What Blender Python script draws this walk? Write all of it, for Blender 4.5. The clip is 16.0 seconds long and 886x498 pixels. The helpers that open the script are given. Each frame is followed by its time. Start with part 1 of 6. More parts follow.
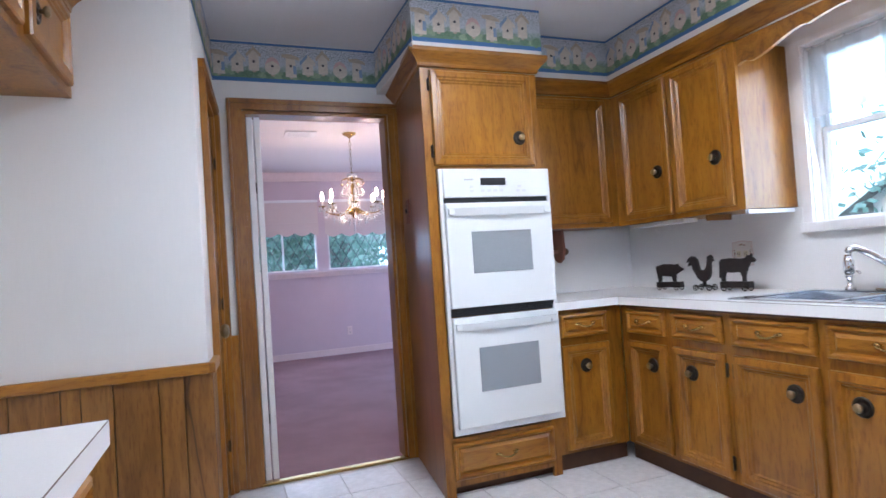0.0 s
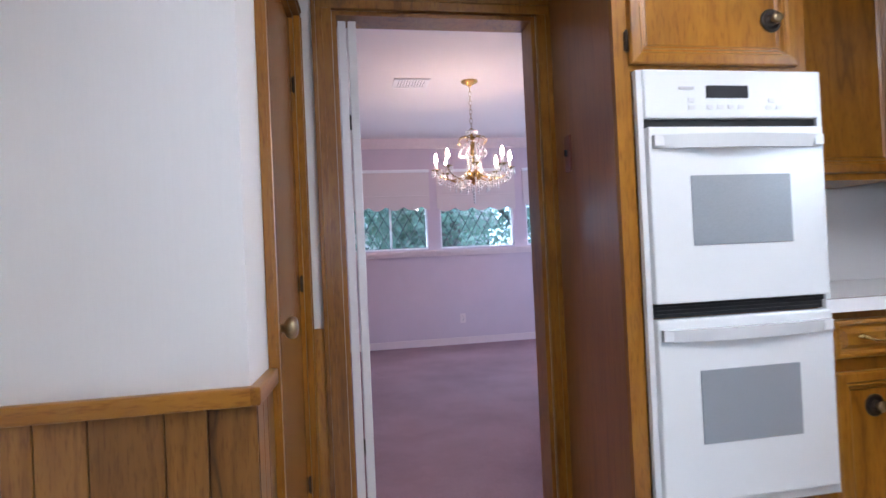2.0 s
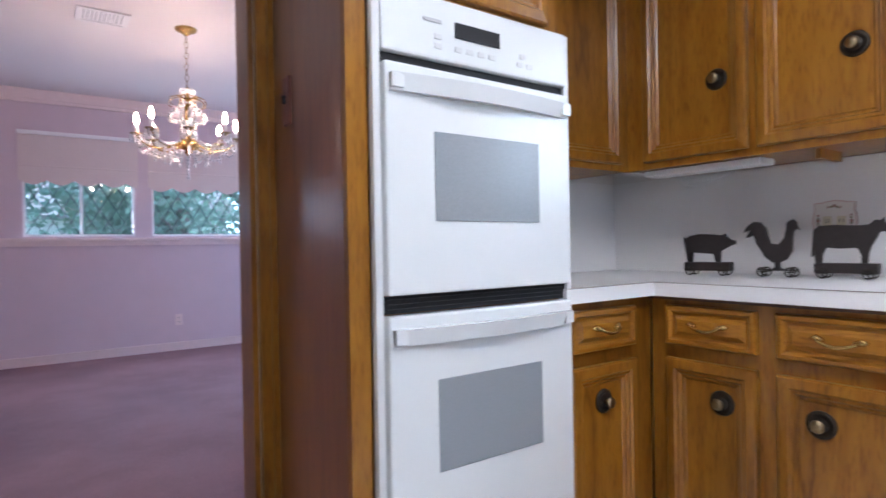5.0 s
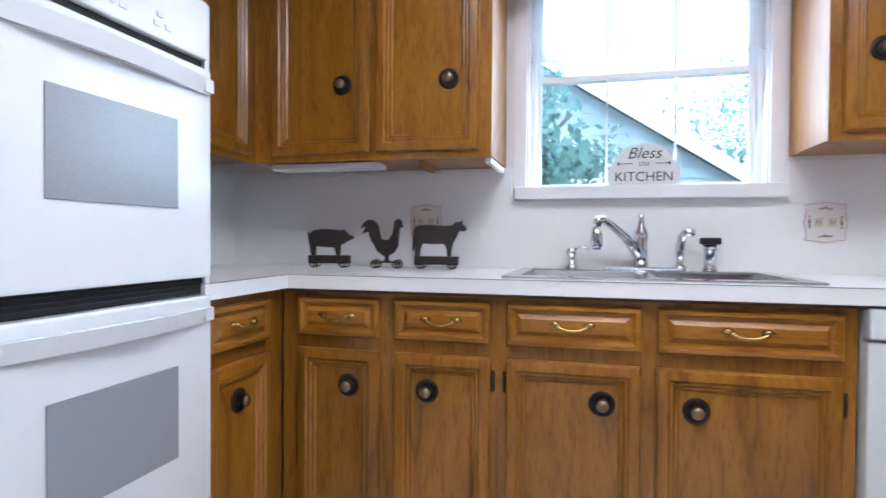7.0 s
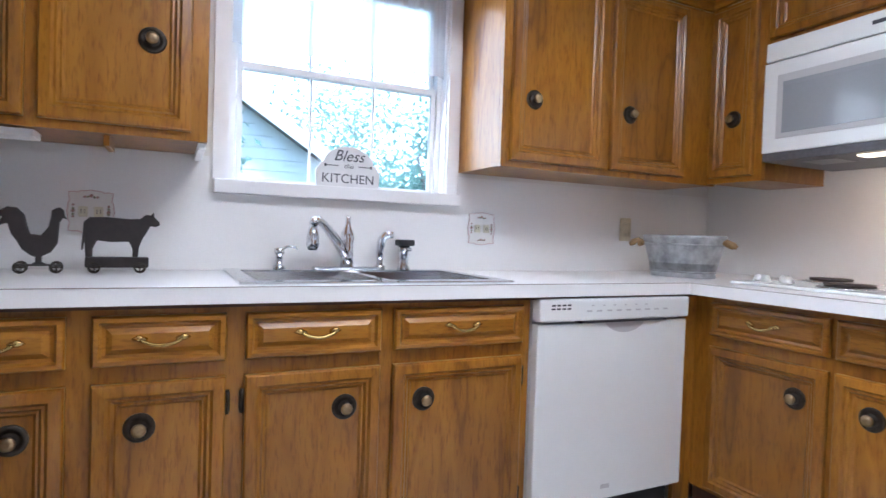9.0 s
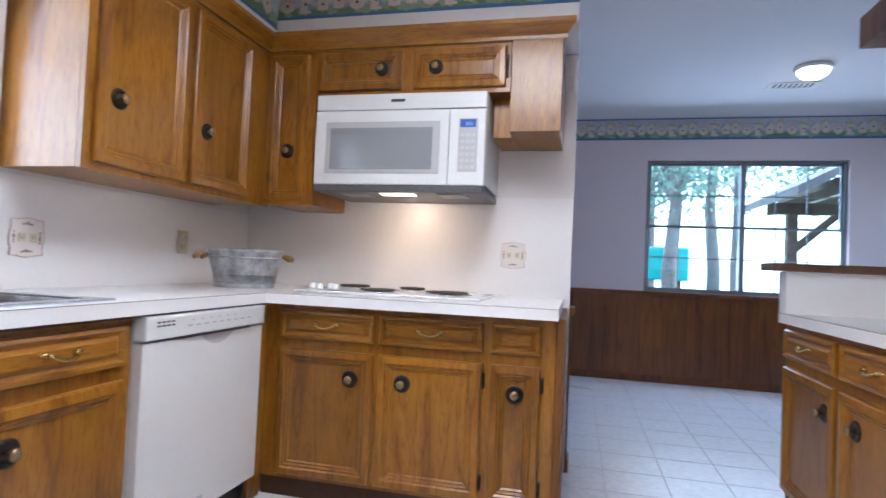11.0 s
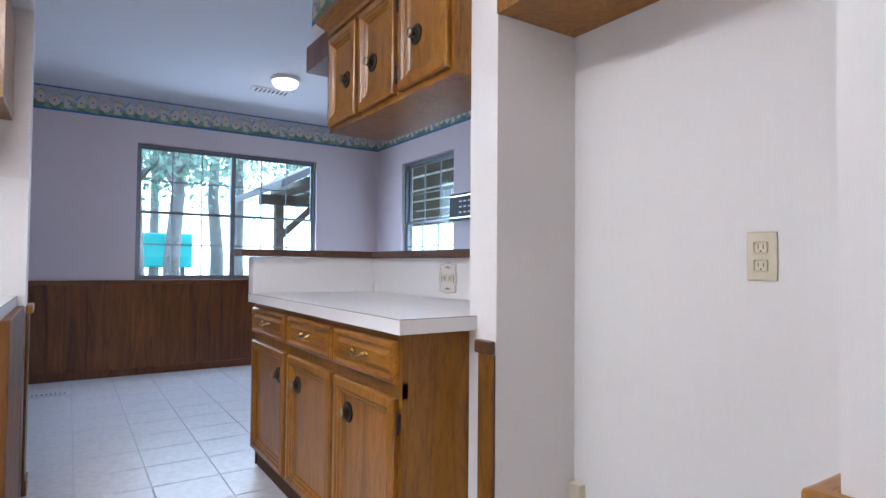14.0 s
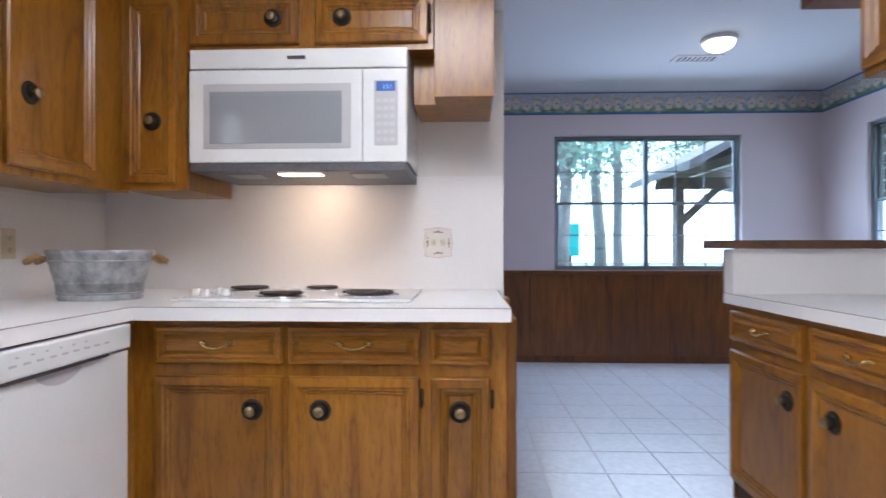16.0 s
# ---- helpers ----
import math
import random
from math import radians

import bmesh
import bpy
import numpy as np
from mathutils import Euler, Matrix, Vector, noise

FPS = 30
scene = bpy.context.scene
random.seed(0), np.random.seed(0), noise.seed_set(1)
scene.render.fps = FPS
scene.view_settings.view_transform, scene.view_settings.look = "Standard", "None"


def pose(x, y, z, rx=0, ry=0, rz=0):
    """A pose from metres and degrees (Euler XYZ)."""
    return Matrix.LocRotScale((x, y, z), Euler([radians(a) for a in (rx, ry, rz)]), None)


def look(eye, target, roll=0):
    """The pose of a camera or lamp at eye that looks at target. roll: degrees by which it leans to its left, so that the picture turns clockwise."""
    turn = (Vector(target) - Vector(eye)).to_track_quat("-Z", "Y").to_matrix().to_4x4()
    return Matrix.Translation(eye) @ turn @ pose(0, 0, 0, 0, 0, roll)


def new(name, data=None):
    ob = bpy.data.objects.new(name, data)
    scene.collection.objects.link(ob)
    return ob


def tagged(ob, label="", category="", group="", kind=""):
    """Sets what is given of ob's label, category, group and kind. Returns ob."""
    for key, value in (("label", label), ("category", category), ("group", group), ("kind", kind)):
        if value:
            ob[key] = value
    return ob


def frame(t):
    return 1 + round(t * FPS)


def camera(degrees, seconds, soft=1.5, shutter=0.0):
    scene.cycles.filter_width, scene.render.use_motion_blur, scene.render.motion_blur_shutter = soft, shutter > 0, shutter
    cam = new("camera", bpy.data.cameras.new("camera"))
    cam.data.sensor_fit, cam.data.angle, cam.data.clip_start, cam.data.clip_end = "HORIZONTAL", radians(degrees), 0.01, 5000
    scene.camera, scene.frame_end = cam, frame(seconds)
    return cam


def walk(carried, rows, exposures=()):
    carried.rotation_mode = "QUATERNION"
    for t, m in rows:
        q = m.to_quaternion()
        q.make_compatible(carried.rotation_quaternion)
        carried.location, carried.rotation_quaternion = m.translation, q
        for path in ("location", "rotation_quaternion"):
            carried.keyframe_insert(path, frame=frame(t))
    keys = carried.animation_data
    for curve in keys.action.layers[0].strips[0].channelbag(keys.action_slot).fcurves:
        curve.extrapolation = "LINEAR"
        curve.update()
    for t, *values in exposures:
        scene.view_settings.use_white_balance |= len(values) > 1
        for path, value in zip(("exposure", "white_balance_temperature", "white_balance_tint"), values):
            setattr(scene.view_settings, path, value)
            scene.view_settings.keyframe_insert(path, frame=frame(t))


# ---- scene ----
cam = camera(76.0, 16.0, 1.5, 0.3)
# seconds, eye, target, roll
PATH = [
    (0, (1.347, 1.343, 1.136), (2.063, 3.210, 1.193), -3.80),
    (0.5, (1.327, 1.446, 1.073), (1.945, 3.347, 1.143), -3.20),
    (1, (1.356, 1.614, 1.039), (1.917, 3.533, 1.102), -2.80),
    (1.5, (1.383, 2.011, 1.060), (1.889, 3.945, 1.110), -3.00),
    (2, (1.468, 2.403, 1.088), (1.822, 4.371, 1.113), -2.6),
    (2.5, (1.518, 2.705, 1.08), (1.786, 4.686, 1.1), -2.4),
    (3, (1.519, 2.951, 1.048), (1.767, 4.936, 1.061), -2.2),
    (3.5, (1.56, 2.986, 1.028), (1.96, 4.946, 1.034), -1.6),
    (4, (1.624, 2.953, 1.021), (2.293, 4.838, 1.025), -1.4),
    (4.5, (1.673, 2.874, 1.022), (2.594, 4.649, 1.013), -1.3),
    (5, (1.743, 2.836, 1.026), (2.901, 4.466, 1.017), -1),
    (5.2, (1.779, 2.841, 1.029), (3.049, 4.386, 1.017), -0.8),
    (7.3, (1.681, 2.995, 1.017), (3.658, 3.296, 0.979), 0.58),
    (7.5, (1.674, 3.005, 1.016), (3.667, 3.173, 0.977), 0.74),
    (7.6, (1.674, 3.020, 1.013), (3.671, 3.125, 0.974), 0.80),
    (8, (1.668, 3.056, 1.023), (3.664, 2.941, 0.973), 1.12),
    (8.2, (1.687, 3.111, 1.037), (3.666, 2.826, 0.985), 1.30),
    (10.3, (1.995, 3.779, 1.058), (3.028, 2.067, 1.074), 2.80),
    (10.5, (2.028, 3.796, 1.053), (2.837, 1.967, 1.090), 2.80),
    (11, (2.052, 3.814, 1.050), (2.512, 1.869, 1.108), 2.50),
    (11.5, (2.026, 3.860, 1.047), (2.116, 1.863, 1.107), 2.00),
    (12, (2.003, 3.888, 1.056), (1.680, 1.915, 1.127), 1.69),
    (12.5, (1.980, 3.904, 1.054), (1.338, 2.011, 1.131), 1.50),
    (13, (1.952, 3.912, 1.046), (1.052, 2.128, 1.123), 1.20),
    (13.5, (1.928, 3.928, 1.053), (0.862, 2.237, 1.120), 0.81),
    (14, (1.927, 3.932, 1.060), (0.824, 2.265, 1.113), 0.50),
    (14.5, (1.994, 3.899, 1.075), (0.983, 2.174, 1.112), 0.20),
    (15, (2.105, 3.794, 1.067), (1.407, 1.920, 1.096), 0.38),
    (15.5, (2.189, 3.626, 1.065), (1.916, 1.645, 1.080), 0.18),
    (16, (2.257, 3.413, 1.089), (2.337, 1.415, 1.090), 0.00),
]
walk(cam, [(t, look(eye, target, roll)) for t, eye, target, roll in PATH],
     exposures=[(0.0, 2.2, 5700, 11), (1.0, 2.14, 5850, 12), (3.5, 2.06, 5850, 13), (5.0, 2.04, 5800, 12), (7.3, 2.12, 5680, 11), (8.2, 2.12, 5680, 11), (10.5, 2.16, 5780, 12), (12.5, 2.13, 6050, 13), (16.0, 2.13, 6050, 13)])

# ---- world and large lights ----
world = bpy.data.worlds.new("sky")
scene.world = world
world.use_nodes = True
wn = world.node_tree
sky = wn.nodes.new("ShaderNodeTexSky")
sky.sky_type, sky.sun_disc = "NISHITA", False
sky.sun_elevation, sky.sun_rotation = radians(64), radians(270)
wn.nodes["Background"].inputs[1].default_value = 0.15
wn.links.new(sky.outputs[0], wn.nodes["Background"].inputs[0])
sun = new("sun", bpy.data.lights.new("sun", "SUN"))
sun.data.energy, sun.data.angle, sun.data.color = 2.6, radians(14), (0.78, 0.9, 1.0)
sun.matrix_world = pose(0, 0, 20, 0, -26, 0)


def window_light(name, m, w, h, watts, colour):
    """Sky light entering by a window's opening."""
    lamp = new(name, bpy.data.lights.new(name, "AREA"))
    lamp.data.shape, lamp.data.size, lamp.data.size_y = "RECTANGLE", w, h
    lamp.data.energy, lamp.data.color = watts, colour
    lamp.matrix_world = m
    return lamp


DAY = (0.62, 0.76, 1.0)
window_light("daylight_sink", look((3.993, 2.8, 1.62), (2, 2.8, 1.2)), 0.86, 0.8, 2.2, (0.88, 0.93, 1.0))
window_light("daylight_breakfast", look((0.52, -2.105, 1.53), (0.52, 0, 0.8)), 1.7, 1.25, 7.5, DAY)
window_light("daylight_breakfast_side", look((-1.125, -1.0, 1.53), (1, -1.0, 0.8)), 0.9, 1.2, 1.8, DAY)
window_light("daylight_dining", look((5.48, 7.2, 1.6), (3.2, 8.6, 0.3)), 1.6, 1.3, 11, (0.52, 0.68, 1.0))
window_light("daylight_dining_front", look((3.1, 9.24, 1.42), (3.1, 6, 0.6)), 3.0, 0.42, 5, DAY)

# ---- materials ----


def material(name, colour, rough=0.5, metal=0.0):
    m = bpy.data.materials.new(name)
    m.use_nodes = True
    b = m.node_tree.nodes["Principled BSDF"]
    b.inputs["Base Color"].default_value = (*colour, 1)
    b.inputs["Roughness"].default_value = rough
    b.inputs["Metallic"].default_value = metal
    return m


def node(m, kind, **inputs):
    n = m.node_tree.nodes.new(kind)
    for k, v in inputs.items():
        n.inputs[k].default_value = v
    return n


def link(m, a, b):
    m.node_tree.links.new(a, b)


def bsdf(m):
    return m.node_tree.nodes["Principled BSDF"]


def coords(m, scale, source="Object", wander=True):
    tc = m.node_tree.nodes.new("ShaderNodeTexCoord")
    mp = node(m, "ShaderNodeMapping", Scale=scale)
    out = tc.outputs[source]
    if wander:
        info = m.node_tree.nodes.new("ShaderNodeObjectInfo")
        mul = m.node_tree.nodes.new("ShaderNodeMath")
        mul.operation = "MULTIPLY"
        mul.inputs[1].default_value = 37.0
        link(m, info.outputs["Random"], mul.inputs[0])
        link(m, mul.outputs[0], mp.inputs["Location"])
    link(m, out, mp.inputs["Vector"])
    return mp.outputs[0]


def ramp(m, fac, stops):
    r = m.node_tree.nodes.new("ShaderNodeValToRGB")
    while len(r.color_ramp.elements) < len(stops):
        r.color_ramp.elements.new(0.5)
    for e, (p, c) in zip(r.color_ramp.elements, stops):
        e.position, e.color = p, (*c, 1)
    link(m, fac, r.inputs[0])
    return r.outputs[0]


def blend(m, a, b, fac=1.0, mode="MULTIPLY"):
    x = m.node_tree.nodes.new("ShaderNodeMix")
    x.data_type, x.blend_type = "RGBA", mode
    if isinstance(fac, float):
        x.inputs[0].default_value = fac
    else:
        link(m, fac, x.inputs[0])
    for s, v in ((x.inputs[6], a), (x.inputs[7], b)):
        if isinstance(v, tuple):
            s.default_value = (*v, 1)
        else:
            link(m, v, s)
    return x.outputs[2]


def bump(m, height, strength, distance=0.002):
    b = node(m, "ShaderNodeBump", Strength=strength, Distance=distance)
    link(m, height, b.inputs["Height"])
    link(m, b.outputs[0], bsdf(m).inputs["Normal"])


def wood(name, dark, mid, light, scale=(1, 1, 1), rough=0.32, coat=0.14):
    """Stained oak: pores along the board, cathedral figure and a satin varnish."""
    m = material(name, mid, rough)
    v = coords(m, tuple(7.0 * s for s in scale))
    fig = node(m, "ShaderNodeTexNoise", Scale=1.0, Detail=2.0, Roughness=0.5)
    link(m, v, fig.inputs["Vector"])
    rings = m.node_tree.nodes.new("ShaderNodeMath")
    rings.operation = "MULTIPLY"
    rings.inputs[1].default_value = 6.0
    link(m, fig.outputs["Fac"], rings.inputs[0])
    fr = m.node_tree.nodes.new("ShaderNodeMath")
    fr.operation = "PINGPONG"
    fr.inputs[1].default_value = 1.0
    link(m, rings.outputs[0], fr.inputs[0])
    base = ramp(m, fr.outputs[0], [(0.0, dark), (0.13, mid), (0.7, light), (1.0, mid)])
    v2 = coords(m, tuple(125.0 * s for s in scale))
    pores = node(m, "ShaderNodeTexNoise", Scale=1.0, Detail=3.0, Roughness=0.6)
    link(m, v2, pores.inputs["Vector"])
    pr = ramp(m, pores.outputs["Fac"], [(0.32, (0.72, 0.63, 0.5)), (0.5, (1.03, 1.03, 1.03))])
    tone = node(m, "ShaderNodeTexNoise", Scale=2.3, Detail=2.0)
    link(m, coords(m, (1, 1, 1)), tone.inputs["Vector"])
    tr = ramp(m, tone.outputs["Fac"], [(0.3, (0.78, 0.76, 0.74)), (0.7, (1.08, 1.06, 1.02))])
    board = m.node_tree.nodes.new("ShaderNodeObjectInfo")
    br = ramp(m, board.outputs["Random"], [(0.0, (0.86, 0.84, 0.82)), (0.5, (1, 1, 1)), (1.0, (1.12, 1.13, 1.14))])
    link(m, blend(m, blend(m, blend(m, base, pr), tr), br), bsdf(m).inputs["Base Color"])
    bump(m, pores.outputs["Fac"], 0.12, 0.001)
    bsdf(m).inputs["Coat Weight"].default_value = coat
    bsdf(m).inputs["Coat Roughness"].default_value = 0.16
    return m


OAK_D, OAK_M, OAK_L = (0.18, 0.066, 0.005), (0.265, 0.106, 0.008), (0.33, 0.142, 0.014)
oak = wood("stained_oak_upright", OAK_D, OAK_M, OAK_L, (1, 1, 0.16))
oak_h = wood("stained_oak_lengthwise", OAK_D, OAK_M, OAK_L, (0.16, 1, 1))
oak_red = wood("reddish_oak_veneer", (0.2, 0.074, 0.01), (0.25, 0.096, 0.013), (0.28, 0.112, 0.017), (1, 1, 0.05), 0.34, 0.05)
oak_dark = wood("dark_oak_panelling", (0.085, 0.023, 0.004), (0.15, 0.044, 0.007), (0.2, 0.068, 0.012), (1, 1, 0.08), 0.36)
oak_door = wood("oak_veneer_door", (0.22, 0.084, 0.014), (0.25, 0.098, 0.018), (0.275, 0.112, 0.022), (1, 1, 0.04), 0.26)
oak_end = wood("dull_oak_end_panel", (0.1, 0.034, 0.004), (0.17, 0.062, 0.007), (0.21, 0.082, 0.01), (1, 1, 0.1), 0.6, 0.0)
walnut = wood("walnut_ledge", (0.06, 0.028, 0.014), (0.1, 0.048, 0.024), (0.13, 0.064, 0.03), (1, 0.1, 1), 0.4)


def papered(name, colour, rough=0.75):
    """Wallpaper with a fine upright thread."""
    m = material(name, colour, rough)
    n = node(m, "ShaderNodeTexNoise", Scale=1.0, Detail=3.0, Roughness=0.65)
    link(m, coords(m, (190, 190, 9), wander=False), n.inputs["Vector"])
    c = ramp(m, n.outputs["Fac"], [(0.3, tuple(0.98 * x for x in colour)), (0.7, colour)])
    big = node(m, "ShaderNodeTexNoise", Scale=1.4, Detail=3.0)
    link(m, coords(m, (1, 1, 1), wander=False), big.inputs["Vector"])
    s = ramp(m, big.outputs["Fac"], [(0.3, (0.95, 0.95, 0.94)), (0.7, (1, 1, 1))])
    link(m, blend(m, c, s), bsdf(m).inputs["Base Color"])
    bump(m, n.outputs["Fac"], 0.12, 0.0008)
    return m


def plain(name, colour, rough=0.5, metal=0.0, scale=30.0, amount=0.08, relief=0.0, coat=0.0):
    """A finish with slight unevenness at two scales."""
    m = material(name, colour, rough, metal)
    n = node(m, "ShaderNodeTexNoise", Scale=scale, Detail=5.0, Roughness=0.6)
    link(m, coords(m, (1, 1, 1)), n.inputs["Vector"])
    lo = tuple(x * (1 - amount) for x in colour)
    hi = tuple(min(1.0, x * (1 + amount * 0.5)) for x in colour)
    link(m, ramp(m, n.outputs["Fac"], [(0.3, lo), (0.7, hi)]), bsdf(m).inputs["Base Color"])
    if relief:
        bump(m, n.outputs["Fac"], relief, 0.002)
    if coat:
        bsdf(m).inputs["Coat Weight"].default_value = coat
        bsdf(m).inputs["Coat Roughness"].default_value = 0.08
    return m


paper = papered("white_wallpaper", (0.79, 0.77, 0.75))
paper_bf = papered("breakfast_wallpaper", (0.72, 0.625, 0.635))
plaster = plain("ceiling_paint", (0.70, 0.71, 0.74), 0.9, scale=160, amount=0.05, relief=0.25)
plaster_d = plain("dining_ceiling_paint", (0.80, 0.76, 0.75), 0.9, scale=160, amount=0.05, relief=0.25)
lilac = plain("lilac_wall_paint", (0.62, 0.50, 0.54), 0.8, scale=3, amount=0.04)
pinktrim = plain("pink_trim_paint", (0.76, 0.63, 0.61), 0.5, scale=20, amount=0.04)
carpet = plain("mauve_carpet", (0.34, 0.2, 0.215), 1.0, scale=260, amount=0.35, relief=0.9)
big = node(carpet, "ShaderNodeTexNoise", Scale=1.1, Detail=4.0, Roughness=0.6)
link(carpet, coords(carpet, (1, 1, 1), wander=False), big.inputs["Vector"])
worn = ramp(carpet, big.outputs["Fac"], [(0.35, (0.78, 0.76, 0.78)), (0.6, (1.05, 1.05, 1.05))])
fibre = bsdf(carpet).inputs["Base Color"].links[0].from_socket
link(carpet, blend(carpet, fibre, worn), bsdf(carpet).inputs["Base Color"])
laminate = plain("white_laminate", (0.82, 0.81, 0.80), 0.3, scale=300, amount=0.04)
laminate_edge = material("laminate_seam", (0.2, 0.15, 0.12), 0.6)
enamel = plain("white_enamel", (0.73, 0.745, 0.74), 0.2, scale=4, amount=0.02, coat=0.3)
white_paint = plain("white_trim_paint", (0.80, 0.79, 0.79), 0.4, scale=12, amount=0.04)
ivory = plain("ivory_plastic", (0.66, 0.60, 0.45), 0.4, scale=20, amount=0.03)
ceramic = plain("glazed_ceramic", (0.80, 0.76, 0.72), 0.2, scale=10, amount=0.04, coat=0.4)
rose = plain("rose_print", (0.42, 0.24, 0.2), 0.4, scale=60, amount=0.3)
leaf_print = plain("olive_print", (0.25, 0.24, 0.13), 0.4, scale=60, amount=0.3)
black = plain("black_plastic", (0.012, 0.012, 0.014), 0.6, scale=40, amount=0.2)
iron = plain("cast_iron_black", (0.02, 0.013, 0.012), 0.55, scale=50, amount=0.4, relief=0.5)
bronze = plain("dark_bronze", (0.045, 0.036, 0.028), 0.38, 0.7, scale=70, amount=0.5, relief=0.3)
brass = plain("aged_brass", (0.52, 0.36, 0.13), 0.26, 1.0, scale=60, amount=0.25)
oldbrass = plain("antique_brass", (0.34, 0.26, 0.15), 0.32, 1.0, scale=60, amount=0.3)
chrome = plain("chrome", (0.72, 0.73, 0.75), 0.1, 1.0, scale=10, amount=0.03)
steel = plain("brushed_steel", (0.68, 0.7, 0.72), 0.17, 1.0, scale=90, amount=0.1)
zinc = plain("galvanised_zinc", (0.44, 0.46, 0.48), 0.45, 0.5, scale=16, amount=0.6, relief=0.2)
rope = plain("sisal_rope", (0.36, 0.23, 0.11), 0.95, scale=200, amount=0.4, relief=0.8)
ovenglass = plain("grey_screened_glass", (0.28, 0.30, 0.32), 0.24, scale=300, amount=0.1)
mwglass = plain("grey_microwave_window", (0.27, 0.29, 0.31), 0.16, scale=300, amount=0.08, coat=0.4)
printgrey = material("pale_grey_print", (0.6, 0.6, 0.6), 0.5)
greyprint = material("grey_print", (0.45, 0.45, 0.46), 0.5)
darkprint = material("dark_print", (0.05, 0.05, 0.06), 0.5)
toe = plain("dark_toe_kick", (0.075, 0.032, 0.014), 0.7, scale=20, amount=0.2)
alu = plain("window_aluminium", (0.22, 0.23, 0.25), 0.4, 0.6, scale=30, amount=0.1)
terracotta = plain("reddish_wood", (0.22, 0.085, 0.055), 0.45, scale=30, amount=0.2)
sheer = plain("sheer_curtain", (0.85, 0.85, 0.86), 0.9, scale=120, amount=0.05)
bsdf(sheer).inputs["Alpha"].default_value = 0.6
bsdf(sheer).inputs["Transmission Weight"].default_value = 0.35
shade_cloth = plain("cream_shade_cloth", (0.68, 0.58, 0.55), 0.9, scale=150, amount=0.06)
def leafy(name, colour):
    """Leaves that let light through."""
    m = plain(name, colour, 0.6, scale=1.2, amount=0.6)
    tr = node(m, "ShaderNodeBsdfTranslucent")
    tr.inputs[0].default_value = (colour[0] * 1.6, colour[1] * 1.6, colour[2] * 1.4, 1)
    mx = node(m, "ShaderNodeMixShader")
    mx.inputs[0].default_value = 0.5
    link(m, bsdf(m).outputs[0], mx.inputs[1])
    link(m, tr.outputs[0], mx.inputs[2])
    link(m, mx.outputs[0], m.node_tree.nodes["Material Output"].inputs[0])
    return m


bark = plain("tree_bark", (0.22, 0.2, 0.19), 0.9, scale=14, amount=0.5, relief=0.8)
leafmat = leafy("tree_leaves", (0.15, 0.235, 0.21))
lawn = plain("dry_lawn", (0.13, 0.14, 0.09), 1.0, scale=2.0, amount=0.5, relief=0.5)
siding = plain("white_siding", (0.72, 0.72, 0.72), 0.6, scale=8, amount=0.05)
roofing = plain("grey_shingle", (0.2, 0.19, 0.19), 0.9, scale=20, amount=0.3, relief=0.5)
teal = plain("teal_tarpaulin", (0.02, 0.5, 0.46), 0.5, scale=6, amount=0.2)
porchwood = plain("weathered_porch_wood", (0.16, 0.125, 0.105), 0.8, scale=10, amount=0.3)


def emitter(name, colour, strength):
    m = material(name, colour, 0.4)
    bsdf(m).inputs["Emission Color"].default_value = (*colour, 1)
    bsdf(m).inputs["Emission Strength"].default_value = strength
    return m


bulb_glow = emitter("candle_bulb_glow", (1.0, 0.7, 0.54), 75.0)
globe_glow = emitter("opal_glass_glow", (1.0, 0.86, 0.7), 1.3)
hood_glow = emitter("hood_lamp_glow", (1.0, 0.78, 0.55), 1.1)
display_glow = emitter("blue_display", (0.03, 0.09, 0.35), 0.03)
digit_glow = emitter("display_digits", (0.2, 0.5, 1.0), 0.1)
panel_glow = emitter("ceiling_diffuser_glow", (0.98, 0.965, 0.96), 4.4)


def clear(name, tint, gloss):
    m = bpy.data.materials.new(name)
    m.use_nodes = True
    nt = m.node_tree
    nt.nodes.remove(nt.nodes["Principled BSDF"])
    t = nt.nodes.new("ShaderNodeBsdfTransparent")
    t.inputs[0].default_value = (*tint, 1)
    g = nt.nodes.new("ShaderNodeBsdfGlossy")
    g.inputs["Roughness"].default_value = 0.02
    x = nt.nodes.new("ShaderNodeMixShader")
    x.inputs[0].default_value = gloss
    nt.links.new(t.outputs[0], x.inputs[1])
    nt.links.new(g.outputs[0], x.inputs[2])
    nt.links.new(x.outputs[0], nt.nodes["Material Output"].inputs[0])
    return m


glass = clear("window_glass", (0.96, 0.98, 0.98), 0.05)
crystal = plain("cut_crystal", (0.95, 0.90, 0.88), 0.08, scale=90, amount=0.3, coat=1.0)
bsdf(crystal).inputs["Transmission Weight"].default_value = 0.1


def vinyl_material():
    """Embossed white sheet flooring: worn gloss, faint grey mottling."""
    m = plain("white_vinyl", (0.74, 0.74, 0.75), 0.3, scale=26, amount=0.13)
    n = node(m, "ShaderNodeTexNoise", Scale=45.0, Detail=4.0)
    link(m, coords(m, (1, 1, 1)), n.inputs["Vector"])
    bump(m, n.outputs["Fac"], 0.25, 0.001)
    return m


vinyl = vinyl_material()
grout = plain("vinyl_joint", (0.68, 0.67, 0.68), 0.5, scale=30, amount=0.1)


